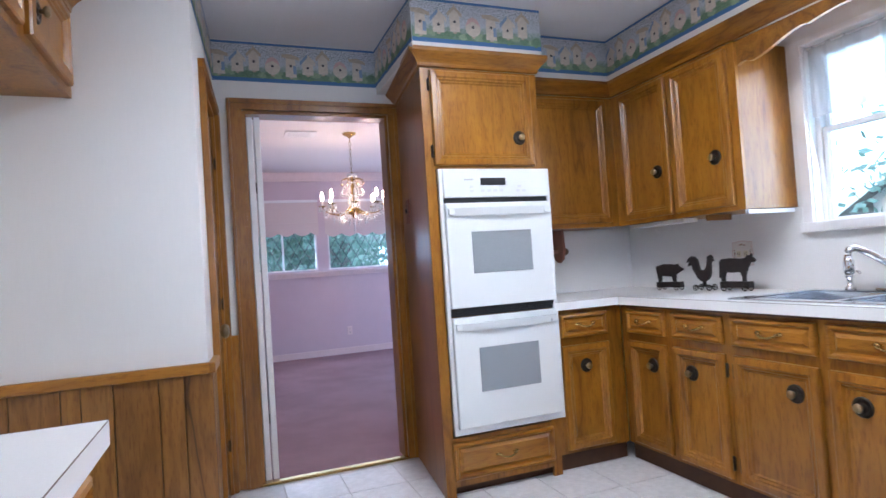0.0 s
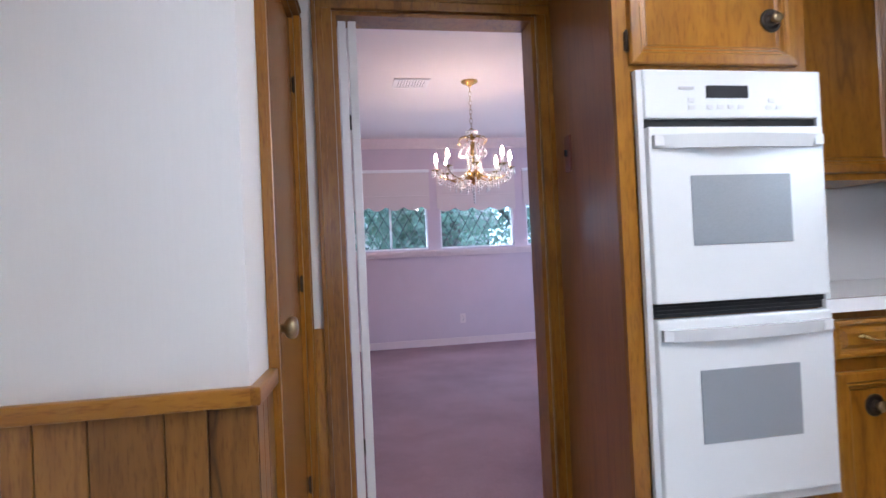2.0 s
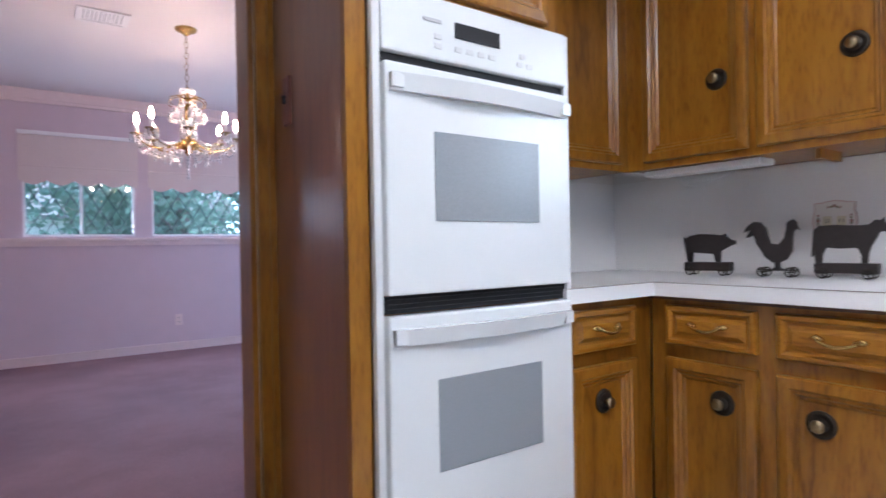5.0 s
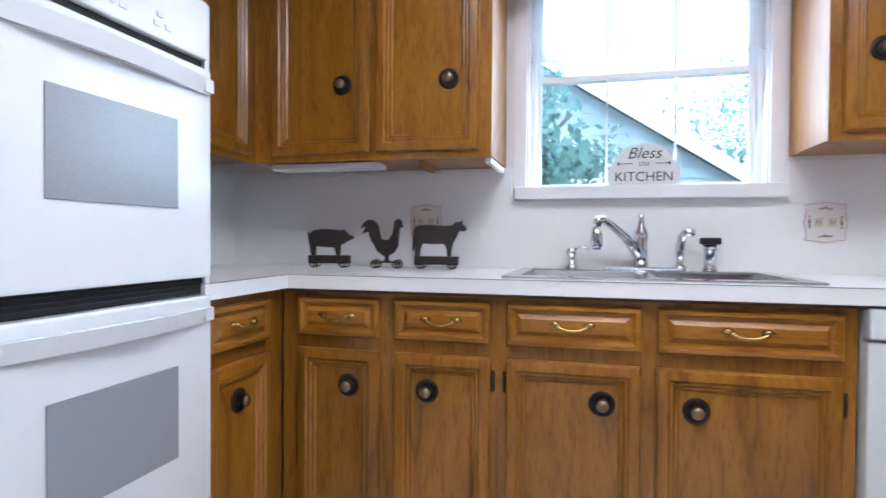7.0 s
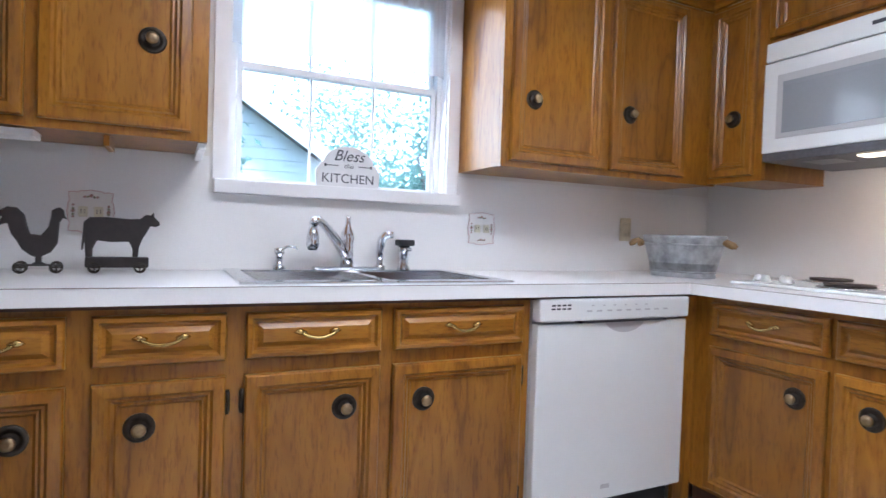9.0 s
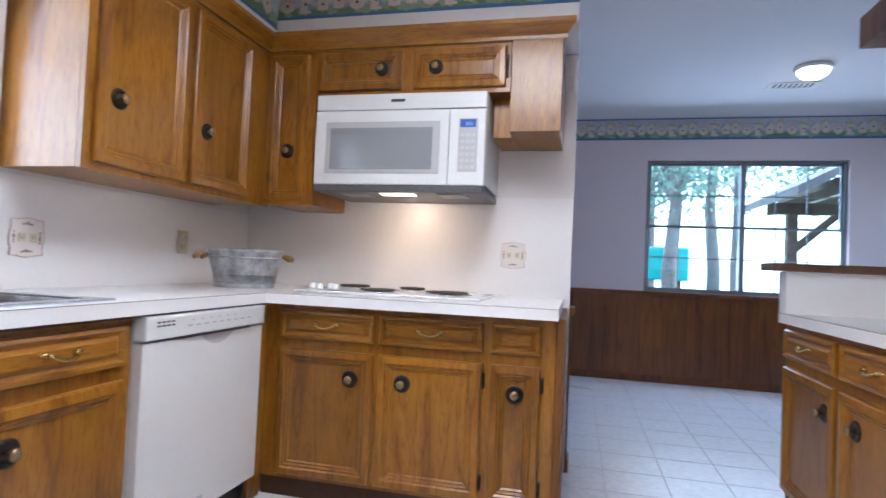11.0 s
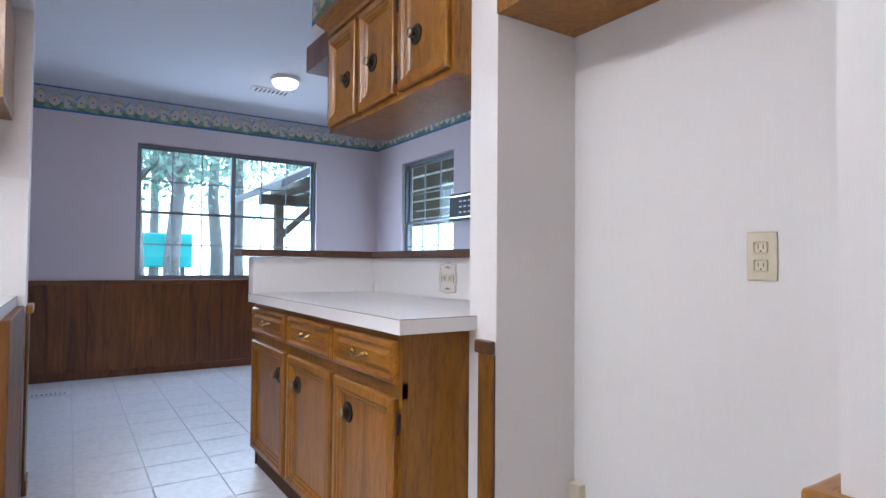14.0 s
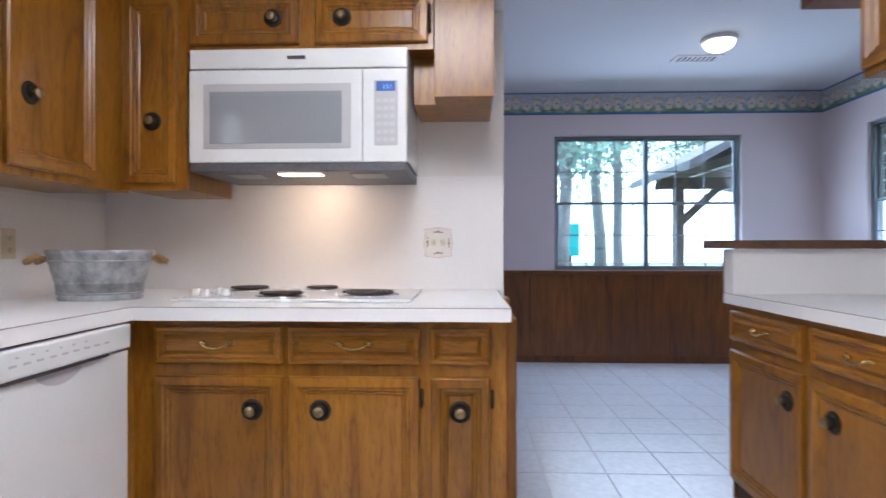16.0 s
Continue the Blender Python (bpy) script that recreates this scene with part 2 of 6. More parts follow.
def border_material():
    """Printed border: blue bands, pale sky with twigs, a green meadow."""
    m = material("birdhouse_border_paper", (0.6, 0.6, 0.6), 0.7)
    uv = m.node_tree.nodes.new("ShaderNodeTexCoord")
    sep = m.node_tree.nodes.new("ShaderNodeSeparateXYZ")
    link(m, uv.outputs["UV"], sep.inputs[0])
    n = node(m, "ShaderNodeTexNoise", Scale=16.0, Detail=4.0)
    link(m, uv.outputs["UV"], n.inputs["Vector"])
    add = m.node_tree.nodes.new("ShaderNodeMath")
    add.operation = "MULTIPLY_ADD"
    add.inputs[1].default_value = 0.35
    link(m, n.outputs["Fac"], add.inputs[0])
    link(m, sep.outputs["Y"], add.inputs[2])
    field = ramp(m, add.outputs[0], [(0.3, (0.15, 0.23, 0.16)), (0.5, (0.26, 0.34, 0.28)), (0.62, (0.50, 0.54, 0.58)), (1.0, (0.58, 0.60, 0.66))])
    tw = node(m, "ShaderNodeTexNoise", Scale=34.0, Detail=3.0)
    link(m, uv.outputs["UV"], tw.inputs["Vector"])
    twr = ramp(m, tw.outputs["Fac"], [(0.42, (0.42, 0.46, 0.42)), (0.5, (0.85, 0.86, 0.86)), (0.6, (1.18, 1.14, 1.12))])
    top = ramp(m, sep.outputs["Y"], [(0.3, (0, 0, 0)), (0.75, (1, 1, 1))])
    field = blend(m, field, blend(m, field, twr), top, "MIX")
    band = ramp(m, sep.outputs["Y"], [(0.0, (1, 1, 1)), (0.095, (1, 1, 1)), (0.1, (0, 0, 0)), (0.94, (0, 0, 0)), (0.945, (1, 1, 1))])
    link(m, blend(m, field, (0.06, 0.16, 0.36), band, "MIX"), bsdf(m).inputs["Base Color"])
    return m


border_paper = border_material()
bush_green = plain("printed_bush", (0.15, 0.25, 0.15), 0.7, scale=160, amount=0.4)
bush_pale = plain("printed_pale_bush", (0.28, 0.38, 0.24), 0.7, scale=160, amount=0.35)
house_tan = plain("printed_tan", (0.5, 0.42, 0.32), 0.7, scale=120, amount=0.25)
house_cream = plain("printed_cream", (0.64, 0.57, 0.48), 0.7, scale=80, amount=0.15)
house_pink = plain("printed_pink", (0.62, 0.42, 0.4), 0.7, scale=80, amount=0.15)
house_blue = plain("printed_blue", (0.24, 0.33, 0.48), 0.7, scale=80, amount=0.15)

# ---- mesh helpers ----


def box(bm, x0, x1, y0, y1, z0, z1):
    vs = [bm.verts.new((x, y, z)) for x in (x0, x1) for y in (y0, y1) for z in (z0, z1)]
    for f in ((0, 1, 3, 2), (4, 6, 7, 5), (0, 4, 5, 1), (2, 3, 7, 6), (0, 2, 6, 4), (1, 5, 7, 3)):
        bm.faces.new([vs[i] for i in f])
    return vs


def bbox(x0, x1, y0, y1, z0, z1, bev=0.0, seg=2):
    bm = bmesh.new()
    box(bm, x0, x1, y0, y1, z0, z1)
    bmesh.ops.recalc_face_normals(bm, faces=bm.faces)
    if bev:
        bmesh.ops.bevel(bm, geom=bm.edges[:], offset=bev, segments=seg, profile=0.6, affect="EDGES")
    return bm


def boxes(*many):
    bm = bmesh.new()
    for b in many:
        box(bm, *b)
    bmesh.ops.recalc_face_normals(bm, faces=bm.faces)
    return bm


def rings(bm, x0, x1, z0, z1, prof):
    """A mitred frame: rectangular rings at (inset, y) closed by a panel; front towards -y."""
    loops = []
    for i, y in prof:
        loops.append([bm.verts.new(p) for p in ((x0 + i, y, z0 + i), (x1 - i, y, z0 + i), (x1 - i, y, z1 - i), (x0 + i, y, z1 - i))])
    for a, b in zip(loops, loops[1:]):
        for k in range(4):
            bm.faces.new((a[k], a[(k + 1) % 4], b[(k + 1) % 4], b[k]))
    bm.faces.new(loops[-1])


def lathe(bm, prof, at, axis="z", n=20, smooth=True):
    """Turns (radius, height) about an axis through at."""
    made = []
    for r, h in prof:
        ring = []
        for k in range(n):
            a = 2 * math.pi * k / n
            c, s = r * math.cos(a), r * math.sin(a)
            p = (c, s, h) if axis == "z" else ((c, -h, s) if axis == "-y" else (h, c, s))
            ring.append(bm.verts.new(Vector(at) + Vector(p)))
        made.append(ring)
    for a, b in zip(made, made[1:]):
        for k in range(n):
            f = bm.faces.new((a[k], a[(k + 1) % n], b[(k + 1) % n], b[k]))
            f.smooth = smooth
    for ring in (made[0], made[-1]):
        bm.faces.new(ring)
    return bm


def tube(bm, pts, radii, n=8):
    """A round bar swept through points."""
    pts = [Vector(p) for p in pts]
    if not isinstance(radii, (list, tuple)):
        radii = [radii] * len(pts)
    made, up = [], Vector((0.13, 0.21, 1)).normalized()
    for i, p in enumerate(pts):
        d = (pts[min(i + 1, len(pts) - 1)] - pts[max(i - 1, 0)]).normalized()
        side = d.cross(up)
        side = side.normalized() if side.length > 1e-4 else Vector((1, 0, 0))
        top = side.cross(d)
        made.append([bm.verts.new(p + radii[i] * (math.cos(2 * math.pi * k / n) * side + math.sin(2 * math.pi * k / n) * top)) for k in range(n)])
    for a, b in zip(made, made[1:]):
        for k in range(n):
            f = bm.faces.new((a[k], a[(k + 1) % n], b[(k + 1) % n], b[k]))
            f.smooth = True
    bm.faces.new(made[0])
    bm.faces.new(made[-1])
    return bm


def slab(bm, pts, d):
    """A flat outline of (x, y, z) points pushed along the vector d."""
    a = [bm.verts.new(p) for p in pts]
    b = [bm.verts.new(Vector(p) + Vector(d)) for p in pts]
    bm.faces.new(a)
    bm.faces.new(b[::-1])
    for k in range(len(a)):
        j = (k + 1) % len(a)
        bm.faces.new((a[k], b[k], b[j], a[j]))
    return bm


def part(name, bm, mat, parent=None, label="", smooth=False):
    bmesh.ops.recalc_face_normals(bm, faces=bm.faces)
    me = bpy.data.meshes.new(name)
    bm.to_mesh(me)
    bm.free()
    for x in (mat if isinstance(mat, (list, tuple)) else [mat]):
        me.materials.append(x)
    if smooth:
        me.polygons.foreach_set("use_smooth", [True] * len(me.polygons))
    ob = new(name, me)
    ob.parent = parent
    return tagged(ob, label)


def thing(name, m, label, category, group=""):
    return_ob = new(name)
    return_ob.empty_display_size = 0.05
    return_ob.matrix_world = m
    return tagged(return_ob, label, category, group)


def solid(name, bm, mat, label, category, group=""):
    return tagged(part(name, bm, mat), label, category, group)


def structure(name, bm, mat, label):
    return tagged(part(name, bm, mat), label, "setting", kind="structure")


# ---- structure ----
CEIL, CEIL_KITCHEN, CEIL_DINING = 2.605, 2.465, 2.52
floor = structure("floor", bbox(-1.14, 4.0, -2.12, 4.655, -0.12, -0.004), grout, "pale grey joints of white vinyl kitchen flooring")
structure("floor_dining", bbox(-0.9, 5.5, 4.655, 9.22, -0.12, 0.006), carpet, "worn mauve carpet in the dining room")
structure("ceiling", bbox(-1.3, 4.2, -2.3, 4.775, CEIL, CEIL + 0.12), plaster, "pale textured breakfast room ceiling")
structure("ceiling_kitchen", boxes((0.6, 4.1, 1.2, 4.77, CEIL_KITCHEN, CEIL - 0.002), (0.41, 0.5995, 2.61, 4.77, CEIL_KITCHEN, CEIL - 0.002)), plaster, "pale textured kitchen ceiling")
structure("ceiling_dining", bbox(-1.0, 5.6, 4.777, 9.3, CEIL_DINING, CEIL_DINING + 0.12), plaster_d, "pale pink dining room ceiling")


def wall_holes(name, axis, a0, a1, t0, t1, z1, holes, mat, label, z0=-0.1):
    """A wall along an axis with rectangular openings (from, to, bottom, top)."""
    bm = bmesh.new()

    def put(p, q, r, s):
        if q - p > 1e-4 and s - r > 1e-4:
            box(bm, *((p, q, t0, t1) if axis == "x" else (t0, t1, p, q)), r, s)
    x = a0
    for h0, h1, b, t in sorted(holes):
        put(x, h0, z0, z1)
        put(h0, h1, z0, b)
        put(h0, h1, t, z1)
        x = h1
    put(x, a1, z0, z1)
    return structure(name, bm, mat, label)


wall_e = wall_holes("wall_east", "y", 0.6, 4.775, 3.985, 4.12, CEIL, [(2.36, 3.23, 1.19, 2.07)], paper, "white papered wall behind the sink")
wall_s = wall_holes("wall_range", "x", 2.08, 3.985, 0.62, 0.756, CEIL, [], paper, "white papered wall behind the cooktop")
wall_n = wall_holes("wall_north", "x", 2.9, 3.985, 4.57, 4.775, CEIL, [], paper, "white papered wall behind the corner counter")
wall_d = wall_holes("wall_north_door", "x", 1.16, 2.9, 4.65, 4.775, CEIL, [(1.47, 2.305, -0.1, 2.07)], paper, "white papered wall round the dining doorway")
PANTRY = pose(1.265, 3.67, 0, 0, 0, -3.6)
wall_p = wall_holes("wall_pantry", "y", 0, 0.98, -0.12, 0, CEIL, [(0.24, 0.94, -0.1, 2.03)], paper, "white papered wall with the pantry door")
wall_p.matrix_world = PANTRY
structure("wall_pantry_side", bbox(0.40, 1.2645, 3.67, 3.785, -0.1, CEIL), paper, "white papered wall above oak wainscot")
structure("wall_alcove", bbox(0.40, 0.53, 2.61, 3.67, -0.1, CEIL), paper, "white papered wall of the refrigerator alcove")
structure("wall_stub", bbox(-1.12, 0.86, 2.475, 2.61, -0.1, CEIL), paper, "white papered end wall beside the peninsula")
structure("wall_pantry_back", bbox(0.40, 0.5, 3.79, 4.775, -0.1, CEIL), paper, "plain white pantry wall")
wall_bs = wall_holes("wall_breakfast_south", "x", -1.26, 3.2, -2.24, -2.1, CEIL, [(-0.37, 1.40, 0.885, 2.185)], paper_bf, "pale papered breakfast wall with a wide window")
wall_bw = wall_holes("wall_breakfast_west", "y", -2.1, 2.475, -1.26, -1.12, CEIL, [(-1.5, -0.5, 0.95, 2.16)], paper_bf, "pale papered breakfast side wall")
wall_be = wall_holes("wall_breakfast_east", "y", -2.1, 0.62, 3.06, 3.2, CEIL, [], paper_bf, "plain papered breakfast wall")
wall_ds = wall_holes("wall_dining_north", "x", -1.0, 5.6, 9.2, 9.34, CEIL, [(1.62, 2.52, 1.18, 2.12), (2.67, 3.6, 1.18, 2.12), (3.765, 4.69, 1.18, 2.12)], lilac, "lilac dining wall with a band of windows")
wall_holes("wall_dining_east", "y", 4.777, 9.2, 5.42, 5.56, CEIL, [(6.4, 8.0, 0.95, 2.25)], lilac, "plain lilac dining wall with a window opening")
wall_holes("wall_dining_west", "y", 4.777, 9.2, -1.0, -0.88, CEIL, [], lilac, "plain lilac dining wall")
structure("wall_dining_south", boxes((-0.88, 1.47, 4.777, 4.79, -0.1, CEIL), (2.305, 5.42, 4.777, 4.79, -0.1, CEIL), (1.47, 2.305, 4.777, 4.79, 2.07, CEIL)), lilac, "lilac dining side of the kitchen wall")

# soffits above the cabinets
structure("soffit_east", bbox(3.62, 3.985, 1.12, 4.57, 2.195, CEIL), paper, "white papered soffit above the sink cabinets")
structure("soffit_north", bbox(2.975, 3.62, 4.22, 4.57, 2.195, CEIL), paper, "white papered soffit above the corner cabinet")
structure("soffit_oven", bbox(2.25, 2.975, 3.93, 4.65, 2.195, CEIL), paper, "white papered soffit above the oven cabinet")
structure("soffit_range", bbox(2.08, 3.62, 0.756, 1.17, 2.2, CEIL), paper, "white papered soffit above the range cabinets")
structure("soffit_peninsula", bbox(0.6, 0.93, 1.22, 2.475, 2.195, CEIL), paper, "white papered soffit above the peninsula cabinets")
structure("soffit_alcove", bbox(0.53, 0.86, 2.61, 3.67, 2.2, CEIL), paper, "white papered soffit above the alcove cabinet")


# printed border paper
def border(a, b, out, z0=2.24, z1=2.46, seed=0):
    """A strip of border paper from a to b (x, y), facing the direction out, with printed birdhouses."""
    a, b, out = Vector((*a, 0)), Vector((*b, 0)), Vector((*out, 0))
    run = (b - a)
    length = run.length
    d = run.normalized()
    bm = bmesh.new()
    uvl = bm.loops.layers.uv.new("UVMap")
    o = a + out * 0.002
    vs = [bm.verts.new(o + d * s + Vector((0, 0, z))) for s, z in ((0, z0), (length, z0), (length, z1), (0, z1))]
    f = bm.faces.new(vs)
    for l, c in zip(f.loops, ((0, 0), (length * 4, 0), (length * 4, 1), (0, 1))):
        l[uvl].uv = c
    o = a + out * 0.0035
    h = z1 - z0

    def poly(pts, k):
        g = bm.faces.new([bm.verts.new(o + d * s + out * (0.0006 * k2) + Vector((0, 0, z0 + z * h))) for s, z, k2 in pts])
        g.material_index = k
    def disc(cx, cz, rx, rz, k, lift, n=12, lumps=0.0):
        poly([(cx + rx * (1 + lumps * math.sin(q * 5 + cx * 40)) * math.cos(q), cz + rz * (1 + lumps * math.sin(q * 4 + cx * 31)) * math.sin(q), lift) for q in np.linspace(0, 2 * math.pi, n + 1)[:-1]], k)

    rnd = random.Random(seed + 11)
    u, i_bush = 0.01, 1
    while u < length - 0.03:
        disc(min(length - 0.03, u + 0.02), rnd.uniform(0.15, 0.24), 0.028, rnd.uniform(0.07, 0.12), 5 + rnd.randrange(2), 0.012 * (i_bush % 70), 14, 0.14)
        i_bush += 1
        u += rnd.uniform(0.03, 0.055)
    s, i = 0.015, seed
    while s < length - 0.09:
        kind = i % 4
        w = (0.062, 0.062, 0.055, 0.085)[kind]
        low = (0.16, 0.24, 0.28, 0.2)[kind]
        top = (0.66, 0.52, 0.66, 0.56)[kind]
        c = s + w / 2
        disc(c, low, 0.012, 0.05, 7, 0.95, 8)
        if kind == 3:
            disc(c, (low + top) / 2, w / 2, (top - low) / 2, 1, 1)
            poly([(c - w * 0.5, top - 0.12, 2), (c - w * 0.3, top + 0.04, 2), (c, top + 0.1, 2), (c + w * 0.3, top + 0.04, 2), (c + w * 0.5, top - 0.12, 2), (c, top + 0.0, 2)], 2)
        elif kind == 0:
            poly([(s, low, 1), (s + w, low, 1), (s + w * 0.92, top, 1), (s + w * 0.08, top, 1)], 1)
            poly([(s - 0.02, top + 0.08, 2), (s - 0.016, top + 0.0, 2), (c, top - 0.03, 2), (s + w + 0.022, top - 0.06, 2), (s + w + 0.018, top + 0.02, 2), (c, top + 0.1, 2)], 7)
            poly([(s + w * 0.7, low + 0.08, 2), (s + w, low + 0.08, 2), (s + w * 0.97, low + 0.3, 2), (s + w * 0.7, low + 0.3, 2)], 3)
        else:
            peak = top + (0.2, 0.17)[kind - 1]
            poly([(s, low, 1), (s + w, low, 1), (s + w, top, 1), (c, peak, 1), (s, top, 1)], 1)
            roof = 3 if kind == 1 else 7
            poly([(s - 0.012, top - 0.05, 2), (c, peak - 0.03, 2), (c, peak + 0.06, 2), (s - 0.014, top + 0.05, 2)], roof)
            poly([(s + w + 0.012, top - 0.05, 2), (s + w + 0.014, top + 0.05, 2), (c, peak + 0.06, 2), (c, peak - 0.03, 2)], 7 if kind == 2 else 1)
            if kind == 2:
                poly([(c - 0.006, peak + 0.04, 3), (c + 0.006, peak + 0.04, 3), (c, min(0.94, peak + 0.11), 3)], 7)
        disc(c, (low + top) / 2 + 0.04, 0.008, 0.008 / h, 4, 3, 8)
        s += w + (0.034, 0.03, 0.03, 0.028)[kind]
        i += 1
    ob = part("border_paper", bm, [border_paper, house_cream, house_pink, house_blue, darkprint, bush_green, bush_pale, house_tan])
    return tagged(ob, "printed birdhouse wallpaper border with blue bands", "setting", kind="structure")


border((1.32, 4.65), (2.25, 4.65), (0, -1), 2.235, 2.46)
border((2.25, 3.93), (2.975, 3.93), (0, -1))
border((2.25, 4.65), (2.25, 3.93), (-1, 0), seed=1)
border((2.975, 3.93), (2.975, 4.22), (1, 0))
border((2.975, 4.22), (3.62, 4.22), (0, -1), seed=2)
border((3.62, 4.22), (3.62, 1.17), (-1, 0), seed=1)
border((3.62, 1.17), (2.08, 1.17), (0, 1), 2.29, 2.46, seed=3)
border((0, 0), (0, 0.975), (1, 0), 2.235, 2.46, seed=2).matrix_world = PANTRY
border((0.93, 1.22), (0.93, 2.475), (1, 0))
border((0.6, 1.22), (0.93, 1.22), (0, -1))
border((3.06, -2.1), (-1.12, -2.1), (0, 1), 2.385, 2.6, seed=1)
border((-1.12, -2.1), (-1.12, 2.475), (1, 0), 2.385, 2.6)


# ---- joinery ----
DOOR_PROF = [(0, 0), (0, -0.015), (0.005, -0.021), (0.030, -0.024), (0.037, -0.017), (0.043, -0.018), (0.05, -0.009), (0.055, -0.010), (0.062, -0.004), (0.066, -0.004)]
DRAWER_PROF = [(0, 0), (0, -0.014), (0.005, -0.021), (0.015, -0.023), (0.022, -0.013), (0.030, -0.011), (0.044, -0.022), (0.048, -0.022)]


def knob(parent, x, y, z):
    bm = bmesh.new()
    lathe(bm, [(0.037, 0), (0.037, 0.003), (0.034, 0.006), (0.024, 0.006), (0.022, 0.003), (0.016, 0.003), (0.012, 0.008)], (x, y, z), "-y", 24)
    plate = part("backplate", bm, bronze, parent, "dark bronze round backplate")
    bm = bmesh.new()
    lathe(bm, [(0.007, 0.006), (0.007, 0.018), (0.015, 0.022), (0.0175, 0.028), (0.015, 0.034), (0.006, 0.0365)], (x, y, z), "-y", 16)
    part("knob", bm, oldbrass, plate, "brass knob")


def pull(parent, x, y, z):
    bm = bmesh.new()
    for s in (-1, 1):
        lathe(bm, [(0.009, 0), (0.007, 0.008), (0.006, 0.02)], (x + s * 0.04, y, z + 0.004), "-y", 10)
        tube(bm, [(x + s * 0.032, y - 0.004, z + 0.004), (x + s * 0.052, y - 0.006, z + 0.008), (x + s * 0.066, y - 0.004, z + 0.006)], [0.004, 0.009, 0.002], 8)
    tube(bm, [(x + 0.045 * math.sin(q), y - 0.02 - 0.006 * math.cos(q), z + 0.004 - 0.013 * math.cos(q) ** 2) for q in np.linspace(-1.57, 1.57, 11)], [0.0045, 0.004, 0.004, 0.0045, 0.005, 0.0055, 0.005, 0.0045, 0.004, 0.004, 0.0045], 8)
    part("pull", bm, brass, parent, "brass bail pull")


def hinge(parent, x, y, z):
    bm = bbox(x - 0.007, x + 0.007, y - 0.006, y + 0.001, z - 0.028, z + 0.028, 0.002, 1)
    lathe(bm, [(0.005, -0.032), (0.005, 0.032)], (x, y - 0.006, z), "z", 8)
    part("hinge", bm, bronze, parent, "dark bronze hinge")


def front(parent, kind, x0, x1, z0, z1, knob_at=None, hinge_side=0, y=0.0):
    """A drawer or door front on the face frame at y."""
    bm = bmesh.new()
    rings(bm, x0, x1, z0, z1, [(i, d + y - 0.0005) for i, d in (DRAWER_PROF if kind == "drawer_front" else DOOR_PROF)])
    ob = part(kind, bm, oak_h if kind == "drawer_front" else oak, parent)
    if kind == "drawer_front" and knob_at != "none":
        pull(ob, (x0 + x1) / 2, y - 0.018, (z0 + z1) / 2)
    elif knob_at and knob_at != "none":
        knob(ob, knob_at[0], y - 0.005, knob_at[1])
    if hinge_side:
        hx = x1 + 0.006 if hinge_side > 0 else x0 - 0.006
        for hz in (z0 + 0.07, z1 - 0.07):
            hinge(ob, hx, y - 0.001, hz)
    return ob


def base_cabinet(m, w, depth, label, cols, ends=(), group="base cabinets", top=0.855, body_top=0.855):
    """A base unit; local x runs along the face, the face is y = 0. cols: (x0, x1, knob side, hinge side, pull)."""
    c = thing("base_cabinet", m, label, "cabinet", group)
    part("body", boxes((0, w, 0.021, depth, 0.09, body_top)), oak, c)
    bm = boxes((0, w, 0, 0.02, 0.815 + 0.012, top), (0, w, 0, 0.02, 0.09, 0.115), (0, w, 0.001, 0.02, 0.66, 0.707))
    xs = sorted([0, w] + [v for q in cols for v in (q[0], q[1])])
    for a, b in zip(xs[::2], xs[1::2]):
        if b - a > 0.002:
            box(bm, a, b, 0.0005, 0.02, 0.115, 0.827)
    part("face_frame", bm, oak, c)
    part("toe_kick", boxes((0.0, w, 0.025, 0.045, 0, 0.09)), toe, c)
    for x0, x1, ks, hs, hp in cols:
        front(c, "drawer_front", x0, x1, 0.703, 0.828, None if hp else "none")
        front(c, "door", x0, x1, 0.11, 0.66, ((x0 + 0.105 if ks < 0 else (x1 - 0.105 if ks > 0 else (x0 + x1) / 2)), 0.545), hs)
    return c


def upper_cabinet(m, w, depth, z0, z1, label, cols, kz=None, group="wall cabinets", wide=0.0):
    c = thing("wall_cabinet", m, label, "cabinet", group)
    part("body", boxes((0, w, 0.021, depth, z0 + 0.012, z1), (0, w, 0.021, depth, z0 + 0.002, z0 + 0.0118)), oak, c)
    bm = boxes((0, w, 0, 0.02, z1 - 0.03, z1), (0, w, 0, 0.02, z0, z0 + 0.03))
    xs = sorted([0, w] + [v for q in cols for v in (q[0], q[1])])
    for a, b in zip(xs[::2], xs[1::2]):
        if b - a > 0.002:
            box(bm, a, b, 0.0005, 0.02, z0 + 0.03, z1 - 0.03)
    part("face_frame", bm, oak, c)
    for x0, x1, ks, hs in cols:
        zk = kz if kz else z0 + 0.2
        front(c, "door", x0, x1, z0 + 0.025, z1 - 0.02, ((x0 + 0.105 if ks < 0 else x1 - 0.105), zk) if ks else None, hs)
    return c


